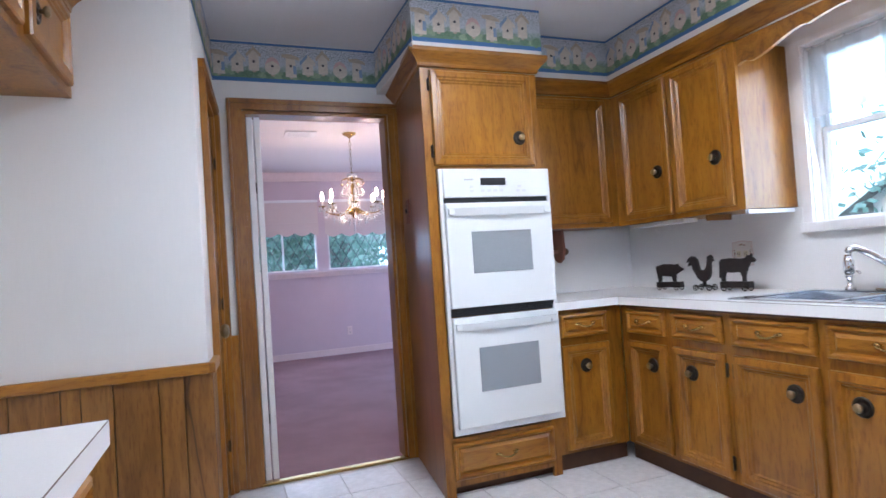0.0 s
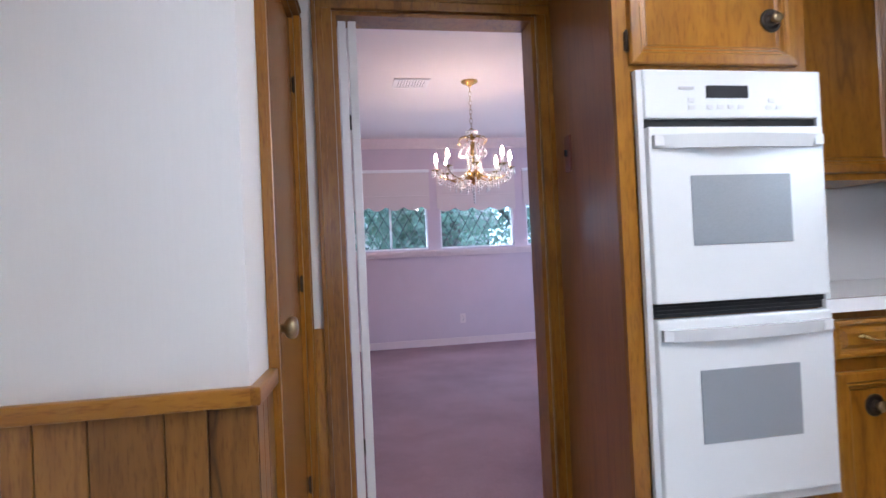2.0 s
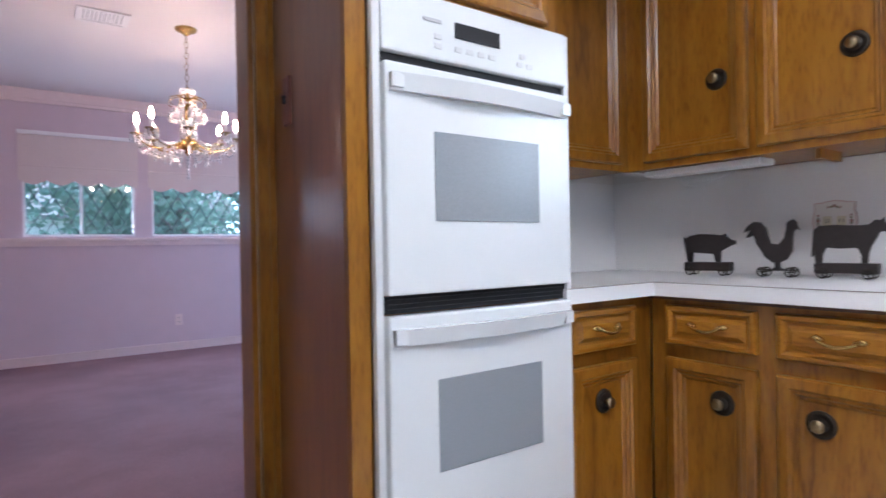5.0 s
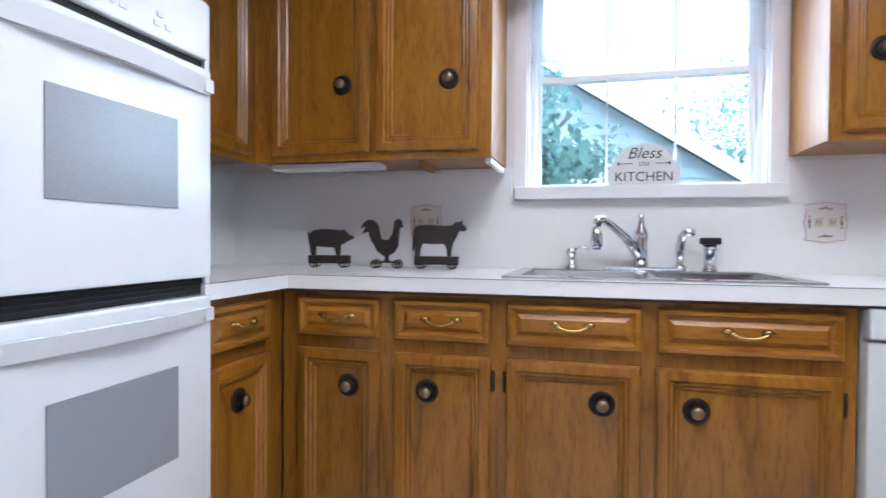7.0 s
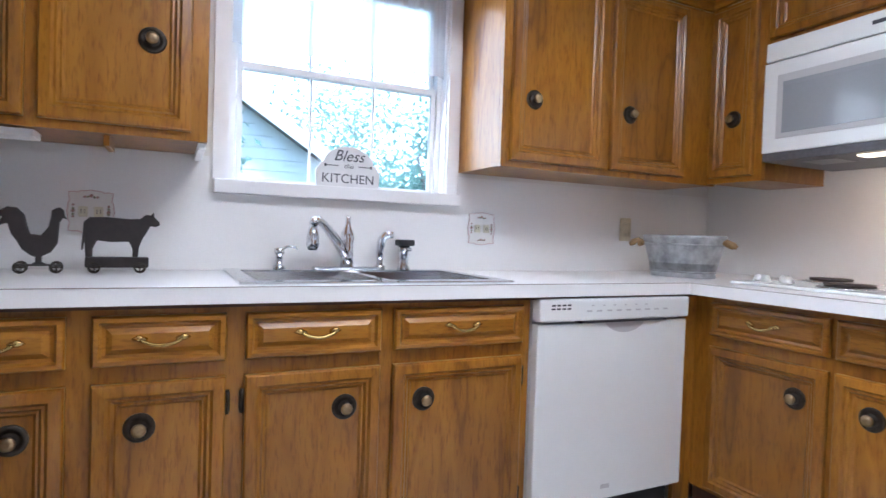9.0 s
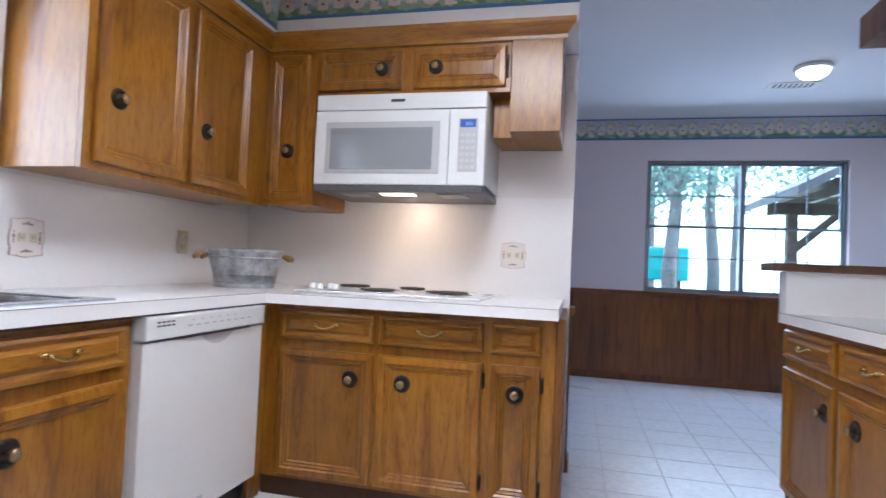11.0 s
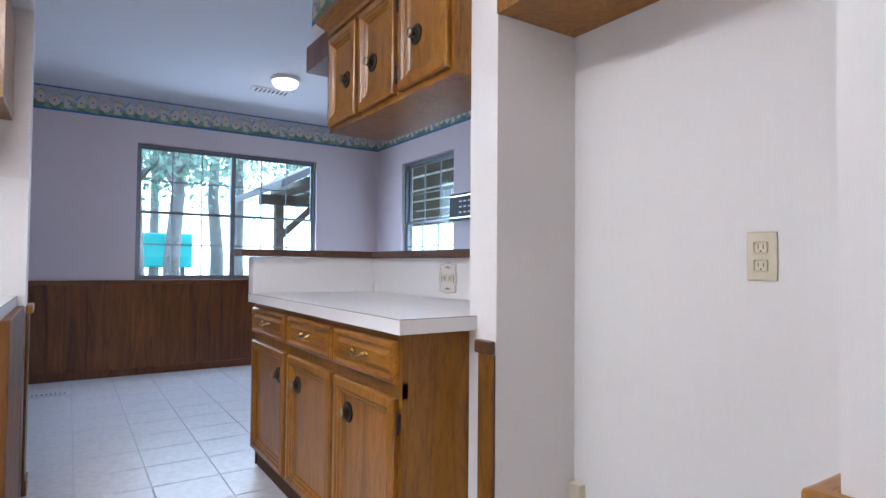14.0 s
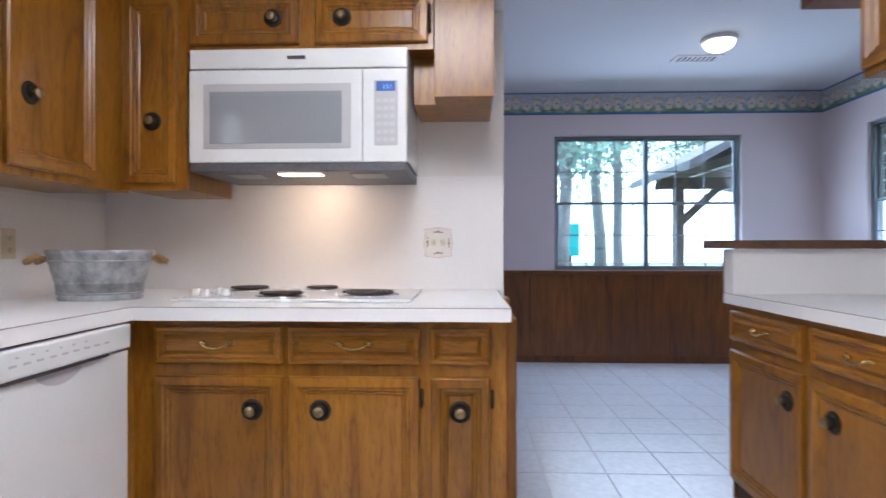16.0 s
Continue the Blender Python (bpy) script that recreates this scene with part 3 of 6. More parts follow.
def crown(parent_m, w, z, label, left=0.0, right=0.0):
    """Crown moulding along local x at the top of a cabinet run."""
    bm = bmesh.new()
    prof = [(0.0, 0.0), (-0.012, 0.004), (-0.014, 0.02), (-0.03, 0.04), (-0.05, 0.058), (-0.058, 0.066), (-0.058, 0.085), (0.0, 0.085)]
    a = [bm.verts.new((-left * min(1, abs(y) / 0.05) * 0.05, y, z + h)) for y, h in prof]
    b = [bm.verts.new((w + right * min(1, abs(y) / 0.05) * 0.05, y, z + h)) for y, h in prof]
    for k in range(len(prof)):
        j = (k + 1) % len(prof)
        bm.faces.new((a[k], b[k], b[j], a[j]))
    bm.faces.new(a)
    bm.faces.new(b)
    ob = solid("crown_moulding", bm, oak_h, label, "moulding", "crown mouldings")
    ob.matrix_world = parent_m
    return ob


EAST = lambda y, x=3.395: pose(x, y, 0, 0, 0, -90)
SOUTH = lambda x, y=1.51: pose(x, y, 0, 0, 0, 180)
NORTH = lambda x, y=3.975: pose(x, y, 0)
PEN = lambda y, x=1.10: pose(x, y, 0, 0, 0, 90)

# sink run, from north to south
base_cabinet(EAST(3.97), 0.725, 0.57, "golden oak base cabinet with two drawers and doors under the counter", [(0.06, 0.342, 1, 0, 1), (0.395, 0.70, -1, 1, 1)])
base_cabinet(EAST(3.245), 0.94, 0.57, "golden oak sink base cabinet with two doors", [(0.024, 0.406, 1, -1, 1), (0.447, 0.905, -1, 1, 1)], body_top=0.71)
base_cabinet(NORTH(2.942), 0.45, 0.57, "narrow golden oak base cabinet beside the oven", [(0.05, 0.35, 0, 0, 1)])
solid("corner_filler", boxes((3.392, 3.412, 1.511, 1.602, 0.0, 0.855)), oak, "golden oak corner filler strip beside the dishwasher", "filler strip")
# range run, from the corner to the open end
base_cabinet(SOUTH(3.395), 0.53, 0.72, "golden oak base cabinet under the cooktop beside the dishwasher", [(0.08, 0.519, 1, 0, 1)])
base_cabinet(SOUTH(2.865), 0.46, 0.72, "golden oak base cabinet under the cooktop", [(0.012, 0.454, -1, 1, 1)])
base_cabinet(SOUTH(2.405), 0.285, 0.72, "narrow golden oak end base cabinet with a false drawer", [(0.03, 0.23, 0, 1, 0)])
# peninsula
base_cabinet(PEN(0.90), 0.56, 0.62, "golden oak peninsula base cabinet with one door", [(0.02, 0.536, 1, 0, 1)], group="peninsula cabinets")
base_cabinet(PEN(1.46), 0.525, 0.62, "golden oak peninsula base cabinet with a hinged door", [(0.023, 0.513, -1, 1, 1)], group="peninsula cabinets")
base_cabinet(PEN(1.985), 0.485, 0.62, "golden oak peninsula end cabinet with a grained side panel", [(0.015, 0.468, -1, 1, 1)], group="peninsula cabinets")

# wall cabinets
UB, UT = 1.305, 2.105
upper_cabinet(EAST(4.235, 3.64), 0.92, 0.345, UB, UT, "golden oak wall cabinet with two doors beside the window", [(0.08, 0.47, 1, 0), (0.50, 0.875, 1, 0)], 1.58)
upper_cabinet(EAST(2.295, 3.64), 1.16, 0.345, UB + 0.015, UT, "golden oak wall cabinet with two doors beside the window", [(0.035, 0.48, -1, 0), (0.52, 0.94, -1, 0)], 1.585)
upper_cabinet(NORTH(2.942, 4.235), 0.70, 0.33, UB, UT, "golden oak wall cabinet beside the tall oven cabinet", [(0.02, 0.64, 0, 0)], 1.5)
upper_cabinet(SOUTH(3.64, 1.19), 0.27, 0.43, UB + 0.02, 2.11, "tall narrow golden oak wall cabinet beside the microwave", [(0.02, 0.235, 1, 0)], 1.6)
upper_cabinet(SOUTH(3.37, 1.19), 0.985, 0.43, 1.875, 2.11, "low golden oak wall cabinet above the microwave", [(0.02, 0.455, 1, 0), (0.52, 0.965, -1, 1)], 2.005)
c = thing("wall_cabinet", SOUTH(2.38, 1.20), "plain golden oak end cabinet of the range run", "cabinet", "wall cabinets")
part("body", bbox(0, 0.235, 0, 0.44, 1.685, 2.115, 0.002, 1), oak, c)
part("filler", bbox(-0.09, -0.001, 0.12, 0.44, 1.685, 1.873), oak, c)
upper_cabinet(PEN(1.46, 0.925), 0.34, 0.3, 1.66, 2.11, "golden oak wall cabinet hung above the peninsula", [(0.012, 0.30, 1, 0)], 1.86, "peninsula wall cabinets")
upper_cabinet(PEN(1.80, 0.925), 0.33, 0.3, 1.66, 2.11, "golden oak wall cabinet hung above the peninsula", [(0.0, 0.30, -1, 1)], 1.86, "peninsula wall cabinets")
upper_cabinet(PEN(2.13, 0.925), 0.345, 0.3, 1.66, 2.11, "golden oak wall cabinet hung above the peninsula", [(0.01, 0.325, -1, 0)], 1.86, "peninsula wall cabinets")
upper_cabinet(PEN(2.61, 0.865), 1.06, 0.33, 1.815, 2.12, "golden oak wall cabinet above the refrigerator alcove", [(0.05, 0.49, 1, 0), (0.55, 1.0, -1, 0)], 1.95)
solid("valance_box", boxes((0.63, 0.9, 1.06, 1.455, 2.06, 2.193)), oak_dark, "dark oak box valance at the end of the peninsula cabinets", "valance")

crown(EAST(4.235, 3.64), 3.105, 2.107, "dark oak crown moulding over the sink cabinets")
crown(NORTH(2.975, 4.235), 0.665, 2.107, "dark oak crown moulding over the corner cabinet")
crown(SOUTH(3.64, 1.19), 1.5, 2.112, "dark oak crown moulding over the range cabinets", right=1)
crown(PEN(1.46, 0.925), 1.015, 2.112, "dark oak crown moulding over the peninsula cabinets", left=1)
crown(PEN(2.61, 0.865), 1.06, 2.122, "dark oak crown moulding over the alcove cabinet")

# scalloped valance board over the sink window
bm = bmesh.new()
pts = [(3.655, 3.315, 2.105), (3.655, 2.295, 2.105)]
for k in range(65):
    u = k / 64
    e = min(u, 1 - u)
    if e < 0.07:
        z = 1.985 + 0.014 * math.sin(e / 0.07 * math.pi)
    elif e < 0.33:
        q = (e - 0.07) / 0.26
        z = 1.985 + 0.062 * q * q * (3 - 2 * q)
    else:
        z = 2.038 + 0.022 * math.sin((e - 0.33) / 0.17 * math.pi / 2)
    pts.append((3.655, 2.295 + 1.02 * u, z))
slab(bm, pts, (0.02, 0, 0))
solid("window_valance", bm, oak_h, "scalloped golden oak valance board above the sink window", "valance")

# tall oven cabinet
oc = thing("oven_cabinet", pose(2.287, 3.955, 0), "tall golden oak oven cabinet with reddish side panel", "cabinet")
part("side_panel", slab(bmesh.new(), [(0, 0.021, 0), (0.02, 0.021, 0), (0.098, 0.692, 0), (0.078, 0.692, 0)], (0, 0, 2.12)), oak_red, oc, "reddish brown side panel")
part("side_panel", boxes((0.632, 0.652, 0.021, 0.6, 0.0, 2.12)), oak_red, oc, "reddish brown side panel")
part("drawer_box", boxes((0.1, 0.631, 0.021, 0.6, 0.085, 0.285)), oak, oc)
part("cupboard_box", boxes((0.1, 0.631, 0.021, 0.6, 1.625, 2.12)), oak, oc)
part("back", boxes((0.1, 0.631, 0.55, 0.6, 0.286, 1.624)), oak, oc)
part("face_frame", boxes((0, 0.05, 0, 0.02, 0.0, 2.12), (0.602, 0.652, 0, 0.02, 0.0, 2.12), (0.05, 0.602, 0, 0.02, 2.095, 2.12), (0.05, 0.602, 0, 0.02, 1.612, 1.64), (0.05, 0.602, 0, 0.02, 0.265, 0.285), (0.05, 0.602, 0, 0.02, 0.05, 0.095)), oak, oc)
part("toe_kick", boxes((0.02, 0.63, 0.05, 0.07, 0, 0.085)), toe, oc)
front(oc, "door", 0.045, 0.607, 1.63, 2.105, (0.53, 1.775), -1)
front(oc, "drawer_front", 0.045, 0.607, 0.085, 0.262)
crown(NORTH(2.287, 3.955), 0.652, 2.122, "oak crown moulding on the tall oven cabinet", 1, 1)
crown(pose(2.365, 4.65, 0, 0, 0, -96.4), 0.7, 2.122, "reddish oak crown moulding along the oven cabinet", right=1)
sl = solid("light_switch", bbox(2.329, 2.341, 4.41, 4.46, 1.385, 1.525, 0.003), terracotta, "brown switch plate on the oven cabinet side", "switch")
part("toggle", bbox(2.318, 2.3295, 4.43, 4.44, 1.445, 1.47, 0.002, 1), black, sl)

# ---- double oven ----
ov = thing("double_oven", pose(2.342, 3.955, 0.30), "white built-in double wall oven with grey windows", "oven")
OW, OH = 0.624, 1.31
part("trim_frame", boxes((0, OW, -0.02, -0.001, 0, 0.03), (0, 0.018, -0.02, -0.001, 0.03, OH), (OW - 0.018, OW, -0.02, -0.001, 0.03, OH)), enamel, ov)
cp = part("control_panel", bbox(0.018, OW - 0.018, -0.03, 0.0, 1.165, OH, 0.006), enamel, ov)
part("display", bbox(0.22, 0.36, -0.0335, -0.0305, 1.225, 1.262), black, cp, "black clock display")
for x, z in ((0.16, 1.19), (0.42, 1.19), (0.455, 1.19), (0.16, 1.212), (0.43, 1.212), (0.22, 1.192), (0.255, 1.192), (0.29, 1.192), (0.325, 1.192)):
    part("button", boxes((x, x + 0.02, -0.0325, -0.0302, z, z + 0.012)), printgrey, cp, "pale printed button")
part("badge", boxes((0.13, 0.18, -0.0325, -0.0302, 1.25, 1.258)), greyprint, cp)
part("vent_strip", boxes((0.018, OW - 0.018, -0.012, -0.0005, 1.14, 1.164)), black, ov, "black vent strip")
part("vent_strip", boxes((0.018, OW - 0.018, -0.012, -0.0005, 0.575, 0.615)), black, ov, "black vent strip")
for z in (0.583, 0.594, 0.605):
    part("vent_louvre", boxes((0.03, OW - 0.03, -0.018, -0.0122, z, z + 0.003)), black, ov)
for z0, z1, wz0, wz1 in ((0.618, 1.138, 0.785, 0.992), (0.032, 0.572, 0.202, 0.418)):
    dr = part("oven_door", bbox(0.02, OW - 0.02, -0.04, -0.001, z0, z1, 0.006), enamel, ov, "white oven door")
    part("door_window", bbox(0.148, OW - 0.142, -0.0435, -0.0405, wz0, wz1, 0.001, 1), ovenglass, dr, "grey screened glass")
    bm = bmesh.new()
    n = 14
    top, bot = [], []
    for k in range(n + 1):
        u = k / n
        bow = -0.054 - 0.024 * math.sin(math.pi * u)
        top.append((0.03 + (OW - 0.06) * u, bow, z1 - 0.028))
        bot.append((0.03 + (OW - 0.06) * u, bow + 0.012, z1 - 0.066))
    rows_ = [top, bot, [(x, y + 0.014, z - 0.0) for x, y, z in bot], [(x, y + 0.02, z) for x, y, z in top]]
    vv = [[bm.verts.new(p) for p in r] for r in rows_]
    for a in range(4):
        for k in range(n):
            f = bm.faces.new((vv[a][k], vv[a][k + 1], vv[(a + 1) % 4][k + 1], vv[(a + 1) % 4][k]))
    for k in (0, n):
        bm.faces.new([vv[a][k] for a in range(4)])
    box(bm, 0.03, 0.06, -0.056, -0.0405, z1 - 0.06, z1 - 0.03)
    box(bm, OW - 0.06, OW - 0.03, -0.056, -0.0405, z1 - 0.06, z1 - 0.03)
    part("handle", bm, enamel, dr, "bowed white handle")

# ---- counters ----
CT, CB = 0.90, 0.856

def counter_mesh(rects):
    return boxes(*[(*r, CB, CT) for r in rects])


worktop = thing("worktop", pose(0, 0, 0), "white laminate worktop with a thin dark edge seam", "worktop")
for rect in ([(2.942, 3.981, 3.93, 4.566), (3.35, 3.981, 3.205, 3.93), (3.35, 3.47, 2.405, 3.205), (3.87, 3.981, 2.405, 3.205), (3.35, 3.981, 1.60, 2.405), (2.112, 3.981, 0.76, 1.60)]):
    part("section", counter_mesh([rect]), laminate, worktop)
part("edge_seam", boxes((2.943, 3.3515, 3.9285, 3.931, CT - 0.0012, CT + 0.0006), (3.3485, 3.351, 1.601, 3.93, CT - 0.0012, CT + 0.0006), (2.113, 3.35, 1.599, 1.6015, CT - 0.0012, CT + 0.0006), (2.1105, 2.113, 0.77, 1.6, CT - 0.0012, CT + 0.0006)), laminate_edge, worktop, "thin brown laminate seam")
# dark brown strips along the cabinet tops, just below the worktop
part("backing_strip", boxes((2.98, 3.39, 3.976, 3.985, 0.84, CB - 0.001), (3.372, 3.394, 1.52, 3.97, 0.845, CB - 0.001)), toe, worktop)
structure("backsplash", boxes((3.9785, 3.9845, 0.765, 4.565, CT + 0.0006, 1.175), (3.9785, 3.9845, 0.765, 2.3, 1.175, UB - 0.001), (3.9785, 3.9845, 3.29, 4.565, 1.175, UB - 0.001), (2.943, 3.978, 4.564, 4.5695, CT + 0.0006, UB - 0.001), (2.081, 3.978, 0.7565, 0.762, CT + 0.0006, 1.43)), laminate, "white laminate backsplash")
pent = thing("worktop", pose(0, 0, 0), "white laminate peninsula worktop", "worktop")
bm = bmesh.new()
slab(bm, [(0.45, 0.90, CB), (1.137, 0.90, CB), (1.137, 2.518, CB), (0.863, 2.518, CB), (0.863, 2.473, CB), (0.45, 2.473, CB)], (0, 0, CT - CB))
part("top", bm, laminate, pent)
part("edge_seam", boxes((1.1362, 1.1375, 0.902, 2.5175, CT - 0.0012, CT + 0.0006), (0.864, 1.137, 2.5173, 2.5185, CT - 0.0012, CT + 0.0006)), laminate_edge, pent, "thin brown laminate seam")
structure("peninsula_half_wall", boxes((0.33, 0.448, 0.88, 2.474, -0.01, 1.09), (0.448, 1.135, 0.902, 0.985, CT + 0.0008, 1.09)), laminate, "white half wall behind the peninsula worktop")
structure("peninsula_panel", boxes((0.318, 0.3295, 0.868, 2.474, 0, 1.085), (0.3295, 1.08, 0.868, 0.8795, 0, 0.85), (0.449, 1.135, 0.8885, 0.9005, CT, 1.085)), oak_dark, "dark oak panel on the back of the peninsula")
bm = bmesh.new()
slab(bm, [(1.20, 0.84, 1.092), (1.20, 1.01, 1.092), (0.48, 1.01, 1.092), (0.48, 2.474, 1.092), (0.16, 2.474, 1.092), (0.16, 0.84, 1.092)], (0, 0, 0.035))
solid("bar_ledge", bm, walnut, "dark brown raised ledge round the peninsula", "ledge")

# ---- doors, casings, wainscot ----


def casing(name, m, w, h, label, cw=0.06, mat=None):
    """A moulded door casing round an opening w wide; local x along the wall, face at y = 0 towards -y."""
    c = tagged(thing(name, m, label, "setting"), kind="structure")
    for nm, bm in (("jamb_casing", boxes((-cw, -0.001, -0.02, 0, 0, h), (-cw, -cw * 0.6, -0.027, -0.0201, 0, h), (-0.014, -0.001, -0.024, -0.0201, 0, h))),
                   ("jamb_casing", boxes((w + 0.001, w + cw, -0.02, 0, 0, h), (w + cw * 0.6, w + cw, -0.027, -0.0201, 0, h), (w + 0.001, w + 0.014, -0.024, -0.0201, 0, h))),
                   ("head_casing", boxes((-cw, w + cw, -0.02, 0, h + 0.0005, h + cw), (-cw, w + cw, -0.027, -0.0201, h + cw * 0.6, h + cw), (-cw, w + cw, -0.024, -0.0201, h + 0.0005, h + 0.014)))):
        part(nm, bm, oak, c)
    part("jamb_lining", boxes((0, 0.018, 0, 0.125, 0, h - 0.018)), mat or oak, c)
    part("jamb_lining", boxes((w - 0.018, w, 0, 0.125, 0, h - 0.018)), mat or oak, c)
    part("head_lining", boxes((0, w, 0, 0.125, h - 0.018, h)), mat or oak, c)
    return c


casing("door_1", pose(1.47, 4.649, 0), 0.835, 2.07, "stained oak casing round the dining doorway", 0.062)
solid("casing_back_band", bbox(1.391, 1.4075, 4.62, 4.649, 0, 2.13, 0.003), oak, "narrow oak back band beside the doorway casing", "casing")
solid("corner_block", boxes((1.33, 1.3905, 4.636, 4.649, 0, 0.79), (1.33, 1.3905, 4.63, 4.649, 0.7905, 0.83)), oak, "short oak wainscot block in the corner", "wainscot")
fold = thing("folding_door", pose(1.49, 4.677, 0.012), "white folding door pushed open against the jamb", "door")
part("leaf", bbox(0.002, 0.034, 0, 0.08, 0, 2.03, 0.003), white_paint, fold)
part("leaf", bbox(0.042, 0.074, 0, 0.08, 0, 2.03, 0.003), white_paint, fold)
part("hinge", boxes((0.034, 0.042, 0.02, 0.03, 0.3, 0.36), (0.034, 0.042, 0.02, 0.03, 1.6, 1.66)), bronze, fold)
structure("threshold", bbox(1.47, 2.305, 4.63, 4.675, -0.003, 0.012, 0.003), brass, "thin brass carpet threshold")

casing("door_2", PANTRY @ pose(0.0015, 0.24, 0, 0, 0, 90), 0.70, 2.03, "stained oak casing of the closed pantry door", 0.036)
pd = thing("pantry_door", PANTRY @ pose(-0.012, 0.258, 0.008, 0, 0, 90), "closed flush oak pantry door with an antique brass knob", "door")
part("leaf", bbox(0.002, 0.662, 0, 0.035, 0, 2.0, 0.002, 1), oak_door, pd)
bm = bmesh.new()
lathe(bm, [(0.034, 0), (0.034, 0.004), (0.028, 0.009), (0.012, 0.011), (0.011, 0.036), (0.022, 0.04), (0.03, 0.05), (0.03, 0.062), (0.022, 0.07), (0.006, 0.073)], (0.065, 0, 0.905), "-y", 24)
part("door_knob", bm, oldbrass, pd, "antique brass door knob")
for hz in (0.25, 1.0, 1.75):
    hinge(pd, 0.667, -0.002, hz)

# oak wainscot of random-width planks


def wainscot(name, m, widths, h, mat, label, cap=True, cap_mat=None, lead=0.0):
    w = thing(name, m, label, "wainscot")
    tagged(w, kind="structure", category="setting")
    x = 0.0
    for k in widths:
        part("plank", bbox(x + 0.0015, x + k - 0.0015, -0.011, -0.0005, 0.0, h - 0.04, 0.0015, 1), mat, w)
        x += k
    part("backing", boxes((0, x, -0.004, -0.0004, 0, h - 0.04)), toe, w)
    part("base_moulding", bbox(0, x, -0.02, -0.0112, 0, 0.07, 0.003, 1), mat, w)
    if cap:
        part("chair_rail", bbox(-lead, x, -0.026, -0.0004, h - 0.04, h, 0.006), cap_mat or oak_h, w)
    return w


oak_w = wood("oak_wainscot_plank", (0.075, 0.027, 0.004), (0.21, 0.088, 0.014), (0.285, 0.128, 0.024), (1.3, 1, 0.16), 0.36, 0.2)
wainscot("wainscot_pantry_side", pose(0.53, 3.669, 0), (0.11, 0.15, 0.06, 0.1, 0.145, 0.085, 0.1), 0.832, oak_w, "golden oak plank wainscot with a chair rail")
wainscot("wainscot_pantry", PANTRY @ pose(0.0005, 0.0, 0, 0, 0, 90), (0.07, 0.05, 0.073), 0.832, oak_w, "golden oak plank wainscot with a chair rail", lead=0.027)
wainscot("wainscot_stub", pose(0.861, 2.535, 0, 0, 0, 90), (0.074,), 0.832, oak_w, "golden oak plank wainscot with a chair rail", cap_mat=walnut)
wainscot("wainscot_range_end", pose(2.079, 0.756, 0, 0, 0, -90), (0.136,), 0.86, oak_w, "oak post at the end of the range wall")
random.seed(5)
ws = []
while sum(ws) < 4.0:
    ws.append(random.choice((0.13, 0.17, 0.21, 0.26)))
wainscot("wainscot_breakfast", pose(-1.119 + 4.17, -2.099, 0, 0, 0, 180), ws[:-1], 0.885, oak_dark, "dark oak plank wainscot under the window", cap_mat=oak_dark)
ws2 = [random.choice((0.13, 0.17, 0.21, 0.26)) for _ in range(11)]
wainscot("wainscot_breakfast_side", pose(-1.119, -2.07, 0, 0, 0, 90), ws2, 0.885, oak_dark, "dark oak plank wainscot along the side wall", cap_mat=oak_dark)
solid("door_casing", bbox(2.085, 2.125, 0.55, 0.619, 0, 2.12, 0.004), oak_dark, "dark oak door casing at the end of the range wall", "casing")
tc = thing("tall_cabinet", pose(-1.119, 0.62, 0), "tall dark brown cabinet against the breakfast wall", "cabinet")
part("body", bbox(0.001, 0.42, 0, 0.9, 0, 2.36, 0.004, 1), oak_dark, tc)
part("handle", bbox(0.421, 0.45, 0.82, 0.86, 1.25, 1.28, 0.004), chrome, tc)

solid("end_panel", bbox(2.086, 2.1195, 0.757, 1.505, 0, 0.855, 0.002, 1), oak_end, "dark oak end panel of the range cabinets", "panel")

# ---- windows ----


def pane_grid(parent, m, x0, x1, z0, z1, cols, rowsn, bar, mat_bar, y=0.0):
    """Panes between glazing bars, local x and z."""
    dx, dz = (x1 - x0) / cols, (z1 - z0) / rowsn
    for i in range(cols):
        for j in range(rowsn):
            p = part("pane", bbox(x0 + i * dx + bar / 2, x0 + (i + 1) * dx - bar / 2, y - 0.002, y + 0.002, z0 + j * dz + bar / 2, z0 + (j + 1) * dz - bar / 2), glass, parent)
            p.visible_shadow = False
    for i in range(1, cols):
        part("glazing_bar", boxes((x0 + i * dx - bar / 2, x0 + i * dx + bar / 2, y - 0.007, y + 0.007, z0, z1)), mat_bar, parent)
    for j in range(1, rowsn):
        for i in range(cols):
            part("glazing_bar", boxes((x0 + i * dx + bar / 2, x0 + (i + 1) * dx - bar / 2, y - 0.007, y + 0.007, z0 + j * dz - bar / 2, z0 + j * dz + bar / 2)), mat_bar, parent)


